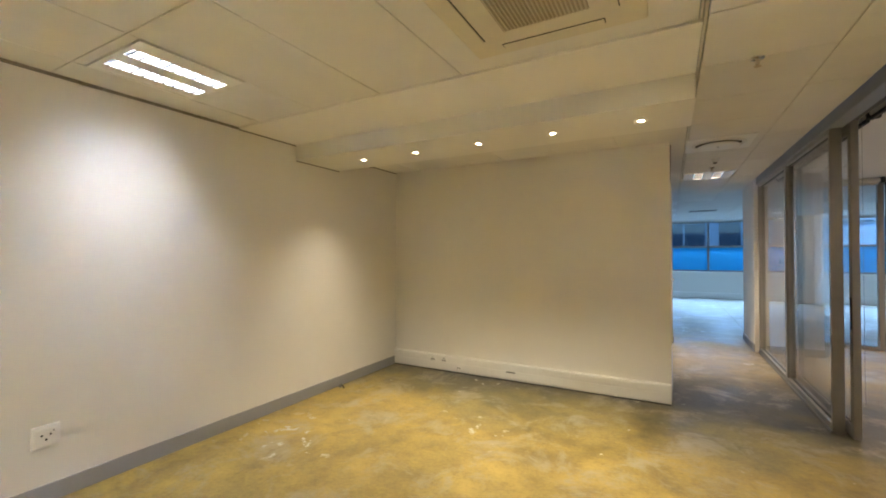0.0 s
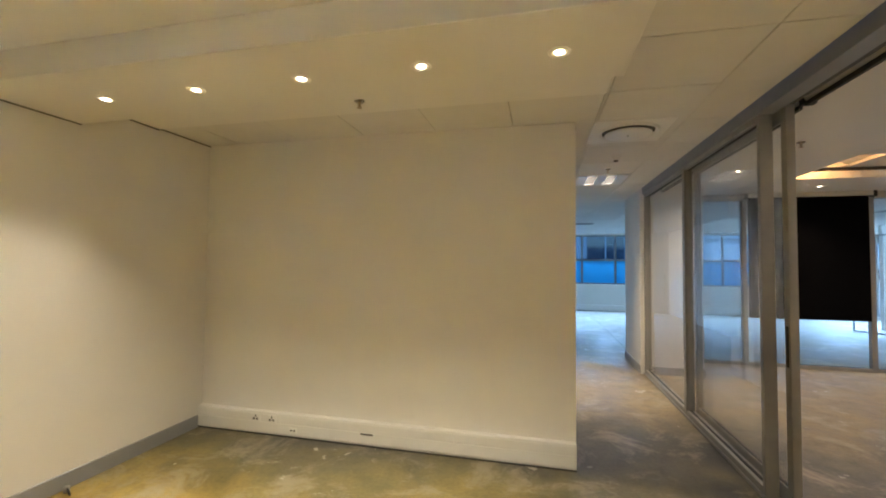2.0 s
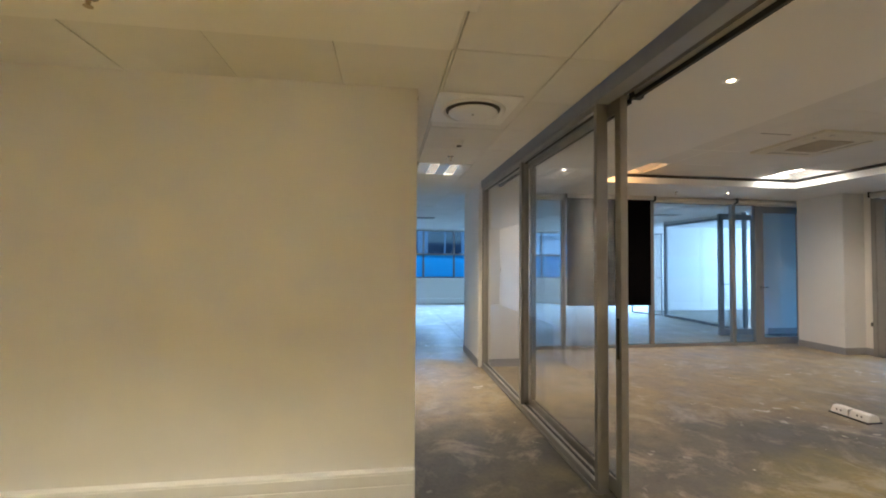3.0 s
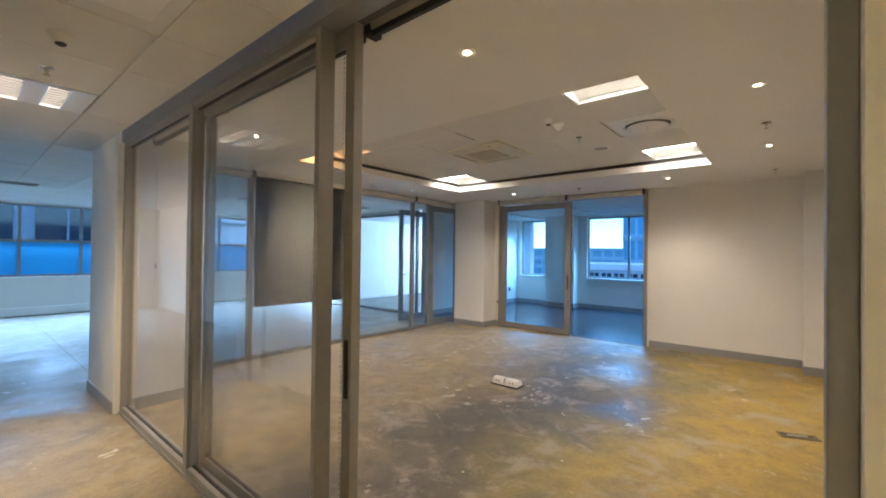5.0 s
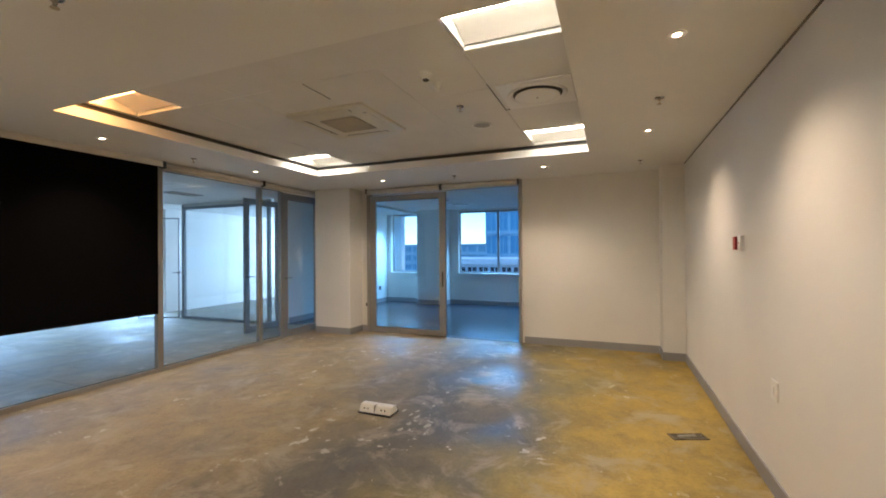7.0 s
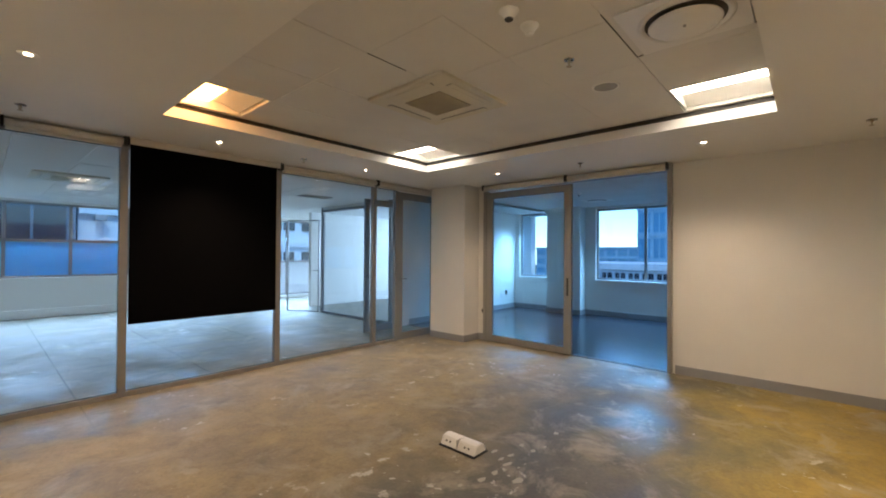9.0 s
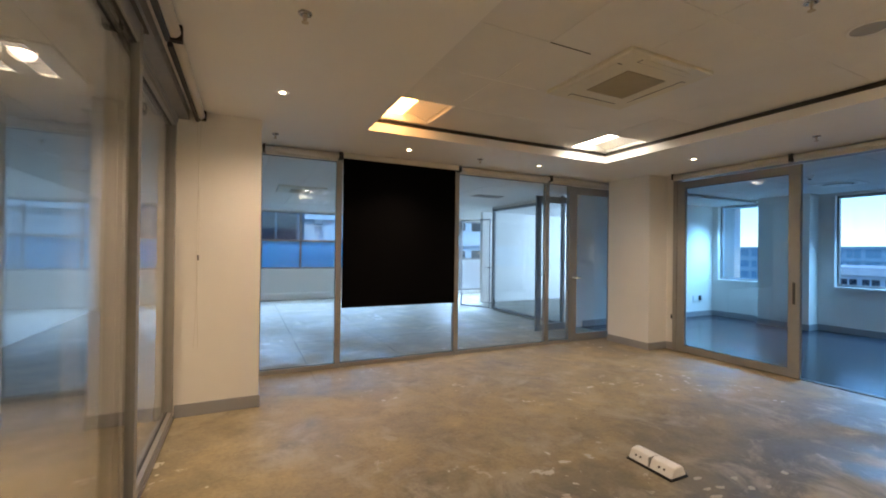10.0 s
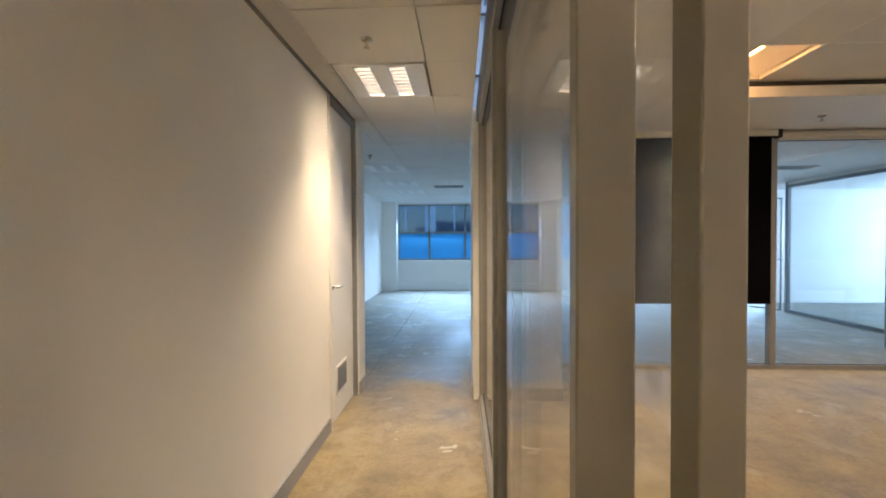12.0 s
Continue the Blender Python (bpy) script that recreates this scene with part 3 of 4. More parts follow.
structure("baseboard_far", [(WX2, 7.66, FY - 0.06, FY, 0.02, 0.20), (10.44, 12.9, FY - 0.06, FY, 0.02, 0.20)], WHITE_PLASTIC, "white skirting trunking under the windows", "skirting", 0.004)
window_band("window_3", "y", OX, -1, [4.95, 6.07, 7.20], 0.87, 2.62, 0, "clear window of the east room", None)
window_band("window_4", "y", OX, -1, [8.47, 9.37], 0.87, 2.62, 0, "clear window beside the east room column", None)
structure("wall_windows_east", [(OX, OX + 0.25, 3.0, EY + 0.12, 0, 0.84), (OX, OX + 0.25, 3.0, EY + 0.12, 2.62, H + 0.4), (OX, OX + 0.25, 3.0, 4.95, 0.84, 2.62), (OX, OX + 0.25, 7.20, 8.47, 0.84, 2.62), (OX, OX + 0.25, 9.37, EY + 0.12, 0.84, 2.62)],
          WALL, "white painted window wall of the east room", "wall")

# ---- fixtures ----
# downlights
def downlight(x, y, z, watts, colour, group):
    d = thing("downlight", (x, y, z), "small recessed halogen downlight, switched on", "downlight", group)
    bm = bmesh.new()
    lathe(bm, [(0.019, 0.004), (0.026, -0.003), (0.046, -0.004), (0.048, 0.0), (0.048, 0.004)], 24)
    part("trim_ring", bm, WHITE_PLASTIC, d, "white trim ring", True)
    bm = bmesh.new()
    bmesh.ops.create_circle(bm, cap_ends=True, radius=0.020, segments=20, matrix=Matrix.Translation((0, 0, -0.0015)) @ Matrix.Rotation(math.pi, 4, "X"))
    part("bulb", bm, BULB, d, "glowing halogen bulb")
    spot_lamp(x, y, z - 0.012, watts, colour, 95 if x < 0 else 116 if x > 2.5 else 150)
    return d


for x in (-2.71, -2.085, -1.445, -0.81, -0.18):
    downlight(x, 2.965, 2.445, 48, WARM, "nook downlights")
for x, y in ((3.54, 7.92), (5.46, 7.90), (6.88, 6.64), (6.82, 4.05), (5.45, 2.85), (3.52, 2.85), (2.035, 6.69), (1.98, 4.08)):
    downlight(x, y, HR, 45, SOFT, "meeting room downlights")


def louvre_light(x, y, z, on, group, s=0.60, glow=None):
    """A recessed two-lamp fitting: frame, two lamps behind louvre blades, coloured dark when on, pale when off."""
    f = thing("ceiling_light", (x, y, z), "recessed twin fluorescent fitting with louvre blades, " + ("switched on" if on else "switched off"), "ceiling light", group)
    h = s / 2
    part("frame", boxed((-h, h, -h, -h + 0.03, -0.004, 0.03), (-h, h, h - 0.03, h, -0.004, 0.03), (-h, -h + 0.03, -h + 0.03, h - 0.03, -0.004, 0.03), (h - 0.03, h, -h + 0.03, h - 0.03, -0.004, 0.03),
                        (-0.055, 0.055, -h + 0.03, h - 0.03, -0.002, 0.03), (-h + 0.03, -0.175, -h + 0.03, h - 0.03, -0.002, 0.03), (0.175, h - 0.03, -h + 0.03, h - 0.03, -0.002, 0.03)), WHITE_PLASTIC, f)
    part("housing", boxed((-h + 0.01, h - 0.01, -h + 0.01, h - 0.01, 0.070, 0.076), (-h + 0.01, -h + 0.014, -h + 0.01, h - 0.01, 0.03, 0.070), (h - 0.014, h - 0.01, -h + 0.01, h - 0.01, 0.03, 0.070),
                          (-h + 0.014, h - 0.014, -h + 0.01, -h + 0.014, 0.03, 0.070), (-h + 0.014, h - 0.014, h - 0.014, h - 0.01, 0.03, 0.070)), ALU, f)
    for c in (-0.115, 0.115):
        part("lamp", boxed((c - 0.056, c + 0.056, -h + 0.035, h - 0.035, 0.055, 0.061)), (glow or TUBE) if on else WHITE_PLASTIC, f, "lit fluorescent lamp" if on else "")
        for i in range(9):
            y0 = -h + 0.06 + i * (s - 0.12) / 8
            part("louvre_blade", boxed((c - 0.057, c + 0.057, y0 - 0.006, y0 + 0.006, 0.004, 0.050)), BLADE_DARK if on else BLADE_PALE, f)
        for e in (-0.057, 0.057):
            part("reflector", boxed((c + e - 0.003, c + e + 0.003, -h + 0.03, h - 0.03, -0.003, 0.056)), MIRROR if on else BLADE_PALE, f)
    return f


louvre_light(-2.71, 1.115, H - 0.002, True, "louvre lights")
louvre_light(GX + G / 2, GY + G / 2, H - 0.002, True, "louvre lights", glow=TUBE_DIM)
# unseen fittings added further back to brighten the nook and corridor
louvre_light(-2.71, -1.405, H - 0.002, True, "louvre lights", glow=TUBE_NEUTRAL_FILL)
louvre_light(-0.82, -1.405, H - 0.002, True, "louvre lights", glow=TUBE_NEUTRAL_FILL)
louvre_light(GX + G / 2, GY - 8.5 * G, H - 0.002, True, "louvre lights", glow=TUBE_SOFT_FILL)
# added spots under the corridor fittings brighten the floor; the rear fitting is unseen
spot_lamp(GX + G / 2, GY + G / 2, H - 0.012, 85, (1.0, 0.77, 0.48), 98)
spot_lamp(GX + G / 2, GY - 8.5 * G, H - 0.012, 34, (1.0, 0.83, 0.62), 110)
for x, y in ((-0.16, 10.2), (-0.16, 11.85), (-0.16, 13.3), (3.0, 11.9), (3.3, 13.6), (5.6, 12.6)):
    louvre_light(x, y, H - 0.002, False, "louvre lights")


def coffer_light(x, y, turn, panel, label):
    """A white tray let into the ceiling with a glowing panel along one half and a curved reflector."""
    f = thing("coffer_light", (x, y, HC), label, "ceiling light", "recess corner lights", turn=turn)
    h = 0.315
    part("tray", boxed((-h, h, -h, -h + 0.012, 0.0, 0.09), (-h, h, h - 0.012, h, 0.0, 0.09), (-h, -h + 0.012, -h + 0.012, h - 0.012, 0.0, 0.09), (h - 0.012, h, -h + 0.012, h - 0.012, 0.0, 0.09), (-h, h, -h, h, 0.09, 0.10)), WHITE_PLASTIC, f)
    part("diffuser", boxed((-h + 0.03, 0.02, -h + 0.02, h - 0.02, 0.06, 0.075), bevel=0.004), panel, f, "glowing diffuser")
    bm = bmesh.new()
    n = 8
    vs = [[bm.verts.new((0.04 + 0.24 * i / n, y0, 0.085 - 0.06 * (i / n) ** 2)) for i in range(n + 1)] for y0 in (-h + 0.015, h - 0.015)]
    for i in range(n):
        bm.faces.new((vs[0][i], vs[0][i + 1], vs[1][i + 1], vs[1][i]))
    part("reflector", bm, WHITE_PLASTIC, f, "", True)
    return f


for x, y, turn, panel, col, label in ((RX0 + 0.33, RY1 - 0.33, 0, TUBE_AMBER, (1.0, 0.55, 0.22), "recessed corner light glowing amber"), (RX1 - 0.33, RY1 - 0.33, 0, TUBE_WARM, SOFT, "recessed corner light glowing warm white"),
                                (RX1 - 0.33, RY0 + 0.33, 0, TUBE_WARM, SOFT, "recessed corner light glowing warm white"), (RX0 + 0.33, RY0 + 0.33, 0, TUBE_WARM, SOFT, "recessed corner light glowing warm white")):
    coffer_light(x, y, turn, panel, label)

# daylight lamps: sky light falling steeply in, and one at the added end window
SKYBLUE = (0.41, 0.68, 1.0)
area_lamp(2.8, FY - 0.03, 2.15, 7.2, 0.7, 120, SKYBLUE, (2.8, FY - 1.03, 0.82), 94)
area_lamp(9.05, FY - 0.03, 2.1, 2.6, 0.7, 130, SKYBLUE, (9.05, FY - 1.03, 0.77), 94)
area_lamp(12.88, 11.7, 1.6, 2.8, 1.6, 105, SKYBLUE, (0.0, 12.4, 1.3), 150)
area_lamp(OX - 0.03, 5.95, 2.2, 2.0, 0.7, 62, (0.20, 0.56, 1.0), (OX - 1.03, 5.95, 0.6), 100)
area_lamp(OX - 0.03, 8.82, 2.2, 0.9, 0.7, 36, (0.20, 0.56, 1.0), (OX - 1.03, 8.82, 0.6), 100)


# ---- ceiling fixtures ----
def ac_cassette(x, y, z, label):
    """Four-way cassette: rounded panel, four slots with flaps, a slatted intake grille."""
    a = thing("air_conditioner", (x, y, z), label, "air conditioner", "ceiling cassettes")
    bm = bmesh.new()
    box(bm, -0.425, 0.425, -0.425, 0.425, -0.028, 0.02, 0.012)
    part("panel", bm, AC_PLASTIC, a)
    for k in range(4):
        m = Matrix.Rotation(k * math.pi / 2, 4, "Z")
        bm = boxed((-0.25, 0.25, 0.315, 0.36, -0.0295, -0.028))
        bmesh.ops.transform(bm, matrix=m, verts=bm.verts)
        part("air_slot", bm, GAP, a)
        bm = boxed((-0.245, 0.245, 0.322, 0.372, -0.034, -0.0295), bevel=0.0015)
        bmesh.ops.transform(bm, matrix=m, verts=bm.verts)
        part("flap", bm, AC_PLASTIC, a)
    part("intake", boxed((-0.20, 0.20, -0.20, 0.20, -0.031, -0.028)), INTAKE, a)
    for i in range(22):
        u = -0.19 + i * 0.38 / 21
        part("grille_slat", boxed((u - 0.004, u + 0.004, -0.197, 0.197, -0.037, -0.031)), GRILLE, a)
    return a


AC_PLASTIC = plain("aged_cream_plastic", (0.66, 0.62, 0.50), 0.4, 0, 0.04)
GRILLE = plain("dusty_grille_plastic", (0.50, 0.45, 0.33), 0.6)
INTAKE = plain("dusty_intake_mesh", (0.34, 0.30, 0.22), 0.7)
ac_cassette(AC_X, AC_Y, HC, "cream ceiling air conditioner cassette in the recess")
ac_cassette(-0.51, 1.40, H, "cream ceiling air conditioner cassette over the nook")
cover = []
for x0, x1, y0, y1, holes in ((-1.135, 0.125, 0.75, 2.01, ()), (-3.025, -2.395, 0.75, 2.01, (1.115,)), (-3.025, -2.395, -1.77, -0.51, (-1.405,)), (-1.135, -0.505, -1.77, -0.51, (-1.405,))):
    spans = [(y0, y1)] if not holes else [(y0, holes[0] - 0.302), (holes[0] + 0.302, y1)]
    cover += [(x0 + 0.004, x1 - 0.004, a + 0.004, b - 0.004, H + 0.001, H + 0.03) for a, b in spans]
part("cover_board", boxed(*cover), TILE, None)
tagged(bpy.data.objects["cover_board"], "plain ceiling board round the cassette", "ceiling", kind="structure")


def round_diffuser(x, y, z, label):
    """Round supply diffuser: square plate, dark throat, dished disc hung below."""
    d = thing("ceiling_diffuser", (x, y, z), label, "air vent", "round diffusers")
    part("plate", boxed((-0.29, 0.29, -0.29, 0.29, -0.008, 0.01), bevel=0.003), WHITE_PLASTIC, d)
    bm = bmesh.new()
    lathe(bm, [(0.20, -0.008), (0.215, -0.022), (0.225, -0.024), (0.235, -0.016), (0.238, -0.008)], 40)
    part("outer_ring", bm, WHITE_PLASTIC, d, "", True)
    bm = bmesh.new()
    lathe(bm, [(0.0, -0.009), (0.2, -0.009), (0.2, -0.0085), (0.0, -0.0085)], 40)
    part("throat", bm, GAP, d, "dark throat")
    bm = bmesh.new()
    lathe(bm, [(0.0, -0.034), (0.12, -0.036), (0.175, -0.033), (0.182, -0.028), (0.17, -0.024), (0.0, -0.022)], 40)
    part("disc", bm, WHITE_PLASTIC, d, "", True)
    part("screw", tube(bmesh.new(), (0, 0, -0.034), (0, 0, -0.042), 0.008), STEEL, d)
    part("stem", tube(bmesh.new(), (0, 0, -0.022), (0, 0, -0.009), 0.012), STEEL, d)
    return d


round_diffuser(0.43, 4.70, H, "white round air diffuser in the corridor ceiling")
round_diffuser(4.43, 3.74, HC, "white round air diffuser in the recess")
round_diffuser(10.72, 6.67, H + 0.06, "white round air diffuser in the east room ceiling")


def sprinkler(x, y, z):
    s = thing("sprinkler", (x, y, z), "small brass ceiling sprinkler head", "sprinkler", "sprinklers")
    bm = bmesh.new()
    lathe(bm, [(0.036, 0.0), (0.034, -0.006), (0.014, -0.010), (0.012, -0.004)], 20)
    part("escutcheon", bm, STEEL, s, "", True)
    bm = bmesh.new()
    tube(bm, (0, 0, -0.006), (0, 0, -0.020), 0.010)
    for e in (-1, 1):
        tube(bm, (e * 0.010, 0, -0.018), (e * 0.003, 0, -0.046), 0.003, seg=8)
    tube(bm, (0, 0, -0.02), (0, 0, -0.044), 0.003, seg=8)
    part("frame", bm, BRASS, s)
    bm = bmesh.new()
    tube(bm, (0, 0, -0.046), (0, 0, -0.049), 0.018)
    part("deflector", bm, BRASS, s)
    return s


BRASS = plain("tarnished_brass", (0.46, 0.39, 0.28), 0.4, 0.5)
first = sprinkler(4.53, 7.93, HR)
for p in ((4.52, 2.84, HR), (6.90, 2.83, HR), (6.95, 5.42, HR), (2.05, 5.50, HR), (2.06, 7.93, HR), (4.47, 4.43, HC), (-1.44, 3.64, H - 0.012), (0.48, 6.07, H), (0.44, 2.62, H), (-0.2, 9.2, H)):
    copy_thing(first, pose(*p))


def detector(x, y, z, label, dark=True):
    d = thing("smoke_detector", (x, y, z), label, "smoke detector", "detectors")
    bm = bmesh.new()
    lathe(bm, [(0.0, -0.012), (0.048, -0.012), (0.052, -0.006), (0.052, 0.0)], 24)
    part("base", bm, WHITE_PLASTIC, d, "", True)
    bm = bmesh.new()
    lathe(bm, [(0.0, -0.044), (0.022, -0.044), (0.030, -0.036), (0.040, -0.016), (0.042, -0.012)], 24)
    part("head", bm, WHITE_PLASTIC, d, "", True)
    bm = bmesh.new()
    lathe(bm, [(0.0, -0.056), (0.018, -0.055), (0.024, -0.049), (0.022, -0.044)], 20)
    part("sensor", bm, GAP if dark else WHITE_PLASTIC, d, "dark sensing chamber" if dark else "", True)
    return d


detector(3.73, 4.43, HC, "white smoke detector with a dark sensor")
detector(3.93, 4.42, HC, "plain white smoke detector without a dark sensor", False)
detector(9.51, 6.55, H + 0.06, "white smoke detector with a dark sensor")
detector(0.47, 5.50, H, "white smoke detector with a dark sensor")

speaker = thing("ceiling_speaker", (5.08, 4.41, HC), "round flush ceiling speaker with a grey grille", "speaker")
bm = bmesh.new()
lathe(bm, [(0.085, -0.004), (0.092, -0.008), (0.102, -0.006), (0.104, 0.0)], 32)
part("rim", bm, WHITE_PLASTIC, speaker, "", True)
bm = bmesh.new()
lathe(bm, [(0.0, -0.008), (0.05, -0.007), (0.086, -0.003)], 32)
part("grille", bm, GREY_PLASTIC, speaker, "grey perforated grille", True)


# ---- blinds ----
def roller(x, y, z, length, ax, label, drop=0.0, hem=None):
    """A roller blind: tube, two brackets, hem bar; its cloth when lowered. Base at the middle of the head."""
    b = thing("roller_blind", (x, y, z), label, "blind", "roller blinds", turn=0 if ax == "x" else 90)
    h = length / 2
    part("roll", tube(bmesh.new(), (-h + 0.012, 0, -0.045), (h - 0.012, 0, -0.045), 0.034, seg=24), BLACK_CLOTH if drop else BLIND_WHITE, b, "", True)
    for e in (-1, 1):
        part("bracket", boxed((e * h - 0.011, e * h + 0.011, -0.04, 0.04, -0.088, 0.0), bevel=0.003), RUBBER, b, "black end bracket")
    if drop:
        part("fascia", boxed((-h + 0.015, h - 0.015, -0.045, -0.038, -0.075, -0.004), bevel=0.002), BLIND_WHITE, b, "white fascia strip")
        part("cloth", boxed((-h + 0.03, h - 0.03, 0.030, 0.033, -drop, -0.045)), BLACK_CLOTH, b, "black blind cloth")
        part("hem_bar", boxed((-h + 0.03, h - 0.03, 0.024, 0.039, -drop - 0.02, -drop), bevel=0.003), BLACK_CLOTH, b)
    else:
        part("hem_bar", boxed((-h + 0.02, h - 0.02, 0.012, 0.036, -0.108, -0.076), bevel=0.003), hem or BLIND_WHITE, b, "hem bar coloured black for the shade beneath" if hem else "")
    return b


BLIND_WHITE = plain("cream_blind_cloth", (0.66, 0.63, 0.56), 0.7, 0, 0.03)
for x0, x1, d in ((1.96, 2.84, 0), (2.84, 4.49, 1.90), (4.49, 6.11, 0), (6.11, 7.58, 0)):
    roller((x0 + x1) / 2, NY - 0.085, HR, x1 - x0 - 0.024, "x", "black roller blind drawn half down before the glass" if d else "rolled up cream roller blind above the glass", d)
for y0, y1 in ((4.56, 5.92), (5.92, 7.43)):
    roller(EX - 0.10, (y0 + y1) / 2, HR, y1 - y0 - 0.024, "y", "rolled up cream roller blind over the sliding door")
corridor_blinds = []
east_blind = bpy.data.objects["roller_blind.005"]
# black hem colour stands for the shade under these rolled blinds
for y0, y1 in ((2.66, 4.24), (4.24, 5.94), (5.94, 7.48)):
    corridor_blinds.append(roller(1.43, (y0 + y1) / 2, HR, y1 - y0 - 0.024, "y", "rolled up cream roller blind with shade-black hem beside the corridor glass", hem=RUBBER))


def hang_under(blind, name, bm, material, label="", smooth=False):
    bmesh.ops.transform(bm, matrix=blind.matrix_basis.inverted(), verts=bm.verts)
    return part(name, bm, material, blind, label, smooth)


# beaded chain of the middle blind
for x, y in ((1.322, 4.313), (1.382, 4.32)):
    hang_under(corridor_blinds[1], "chain_cord", tube(bmesh.new(), (x, y, 0.25), (x, y, HR - 0.05), 0.0012, seg=6), BLIND_WHITE)
    bm = bmesh.new()
    for i in range(int((HR - 0.3) / 0.024)):
        z = HR - 0.062 - i * 0.024
        tube(bm, (x, y, z + 0.0045), (x, y, z - 0.0045), 0.0021, seg=6)
    tagged(hang_under(corridor_blinds[1], "bead_string", bm, RUBBER, "small black beads"), kind="stuff")

# slack pale cords of the blind at the column
for dx, sway in ((0.0, 0.03), (0.035, -0.02)):
    bm = bmesh.new()
    pts = [Vector((1.40 + dx + sway * math.sin(math.pi * i / 12), 7.455 + 0.01 * math.sin(5 * i / 12), HR - 0.06 - 2.0 * i / 12)) for i in range(13)]
    for a, b in zip(pts, pts[1:]):
        tube(bm, a, b, 0.0025, seg=6)
    hang_under(corridor_blinds[2], "pull_cord", bm, BLIND_WHITE, "slack pale cord")
hang_under(corridor_blinds[2], "toggle", tube(bmesh.new(), (1.425, 7.455, 1.40), (1.425, 7.455, 1.355), 0.007), RUBBER, "dark toggle")


hang_under(east_blind, "pull_cord", tube(bmesh.new(), (EX - 0.05, 7.47, 0.52), (EX - 0.05, 7.47, HR - 0.06), 0.0012, seg=6), BLIND_WHITE)
hang_under(east_blind, "toggle", tube(bmesh.new(), (EX - 0.05, 7.47, 0.54), (EX - 0.05, 7.47, 0.48), 0.011), RUBBER, "dark toggle")


# ---- wall and floor fittings ----
box_f = thing("floor_box", (4.345, 5.22, 0), "white wedge-shaped power outlet box on the screed", "socket outlet")
bm = bmesh.new()
prof = [(-0.075, 0.012), (-0.045, 0.072), (-0.012, 0.080), (0.012, 0.080), (0.045, 0.072), (0.075, 0.012)]
ends = [[bm.verts.new((a, y, z)) for a, z in prof] for y in (-0.165, 0.165)]
for i in range(len(prof) - 1):
    bm.faces.new((ends[0][i], ends[0][i + 1], ends[1][i + 1], ends[1][i]))
bm.faces.new(list(reversed(ends[0])))
bm.faces.new(ends[1])
bm.faces.new((ends[0][0], ends[1][0], ends[1][-1], ends[0][-1]))
bmesh.ops.recalc_face_normals(bm, faces=bm.faces)
bmesh.ops.bevel(bm, geom=list(bm.edges), offset=0.005, segments=2, affect="EDGES")
part("housing", bm, WHITE_PLASTIC, box_f)
part("base_plate", boxed((-0.085, 0.085, -0.172, 0.172, 0.0, 0.012), bevel=0.003), RUBBER, box_f, "dark base plate")
part("seam", boxed((-0.078, 0.02, -0.0015, 0.0015, 0.012, 0.0812)), GREY_PLASTIC, box_f)
for y in (-0.085, 0.095):
    for dy in (-0.018, 0.018):
        bm = tube(bmesh.new(), (-0.0555, y + dy, 0.044), (-0.0630, y + dy, 0.0475), 0.007, seg=12)
        part("pin_hole", bm, GAP, box_f)

call = thing("fire_call_point", (4.75, SY, 1.55), "red and white fire alarm call point on the wall", "alarm")
part("back_box", boxed((-0.075, 0.075, 0.0, 0.03, -0.055, 0.055), bevel=0.005), WHITE_PLASTIC, call)
part("red_cover", boxed((-0.01, 0.062, 0.03, 0.045, -0.05, 0.05), bevel=0.004), RED_PLASTIC, call, "red cover")
part("lamp", tube(bmesh.new(), (-0.045, 0.03, 0.0), (-0.045, 0.034, 0.0), 0.006), RED_PLASTIC, call)
switch = thing("light_switch", (4.07, SY, 0.645), "white plastic wall plate", "switch")
part("plate", boxed((-0.05, 0.05, 0.0, 0.012, -0.06, 0.06), bevel=0.004), WHITE_PLASTIC, switch)
part("rocker", boxed((-0.014, 0.014, 0.012, 0.017, -0.025, 0.025), bevel=0.002), WHITE_PLASTIC, switch)

sock = thing("wall_socket", (WX, 0.744, 0.40), "white double wall socket above the skirting", "socket outlet")
part("plate", boxed((0, 0.014, -0.068, 0.068, -0.068, 0.068), bevel=0.004), WHITE_PLASTIC, sock)
part("insert", boxed((0.014, 0.018, -0.055, 0.055, -0.05, 0.05), bevel=0.003), WHITE_PLASTIC, sock)
for y, z, r in ((-0.02, 0.012, 0.006), (0.02, 0.012, 0.006), (0.0, -0.016, 0.007), (0.035, 0.03, 0.004)):
    part("pin_hole", tube(bmesh.new(), (0.016, y, z), (0.0188, y, z), r, seg=12), GAP, sock)

trunk = thing("trunking", (0, 0, 0), "white plastic skirting trunking with outlets", "trunking", kind="structure")
part("channel", boxed((WX + 0.002, NX, BY - 0.055, BY, 0.012, 0.20), bevel=0.008), WHITE_PLASTIC, trunk)
part("upper_lid", boxed((WX + 0.006, NX - 0.004, BY - 0.060, BY - 0.055, 0.125, 0.185), bevel=0.002), WHITE_PLASTIC, trunk)
part("lower_lid", boxed((WX + 0.006, NX - 0.004, BY - 0.060, BY - 0.055, 0.03, 0.115), bevel=0.002), WHITE_PLASTIC, trunk)
part("gap_strip", boxed((WX + 0.002, NX, BY - 0.05, BY, 0.0, 0.012)), GAP, trunk)
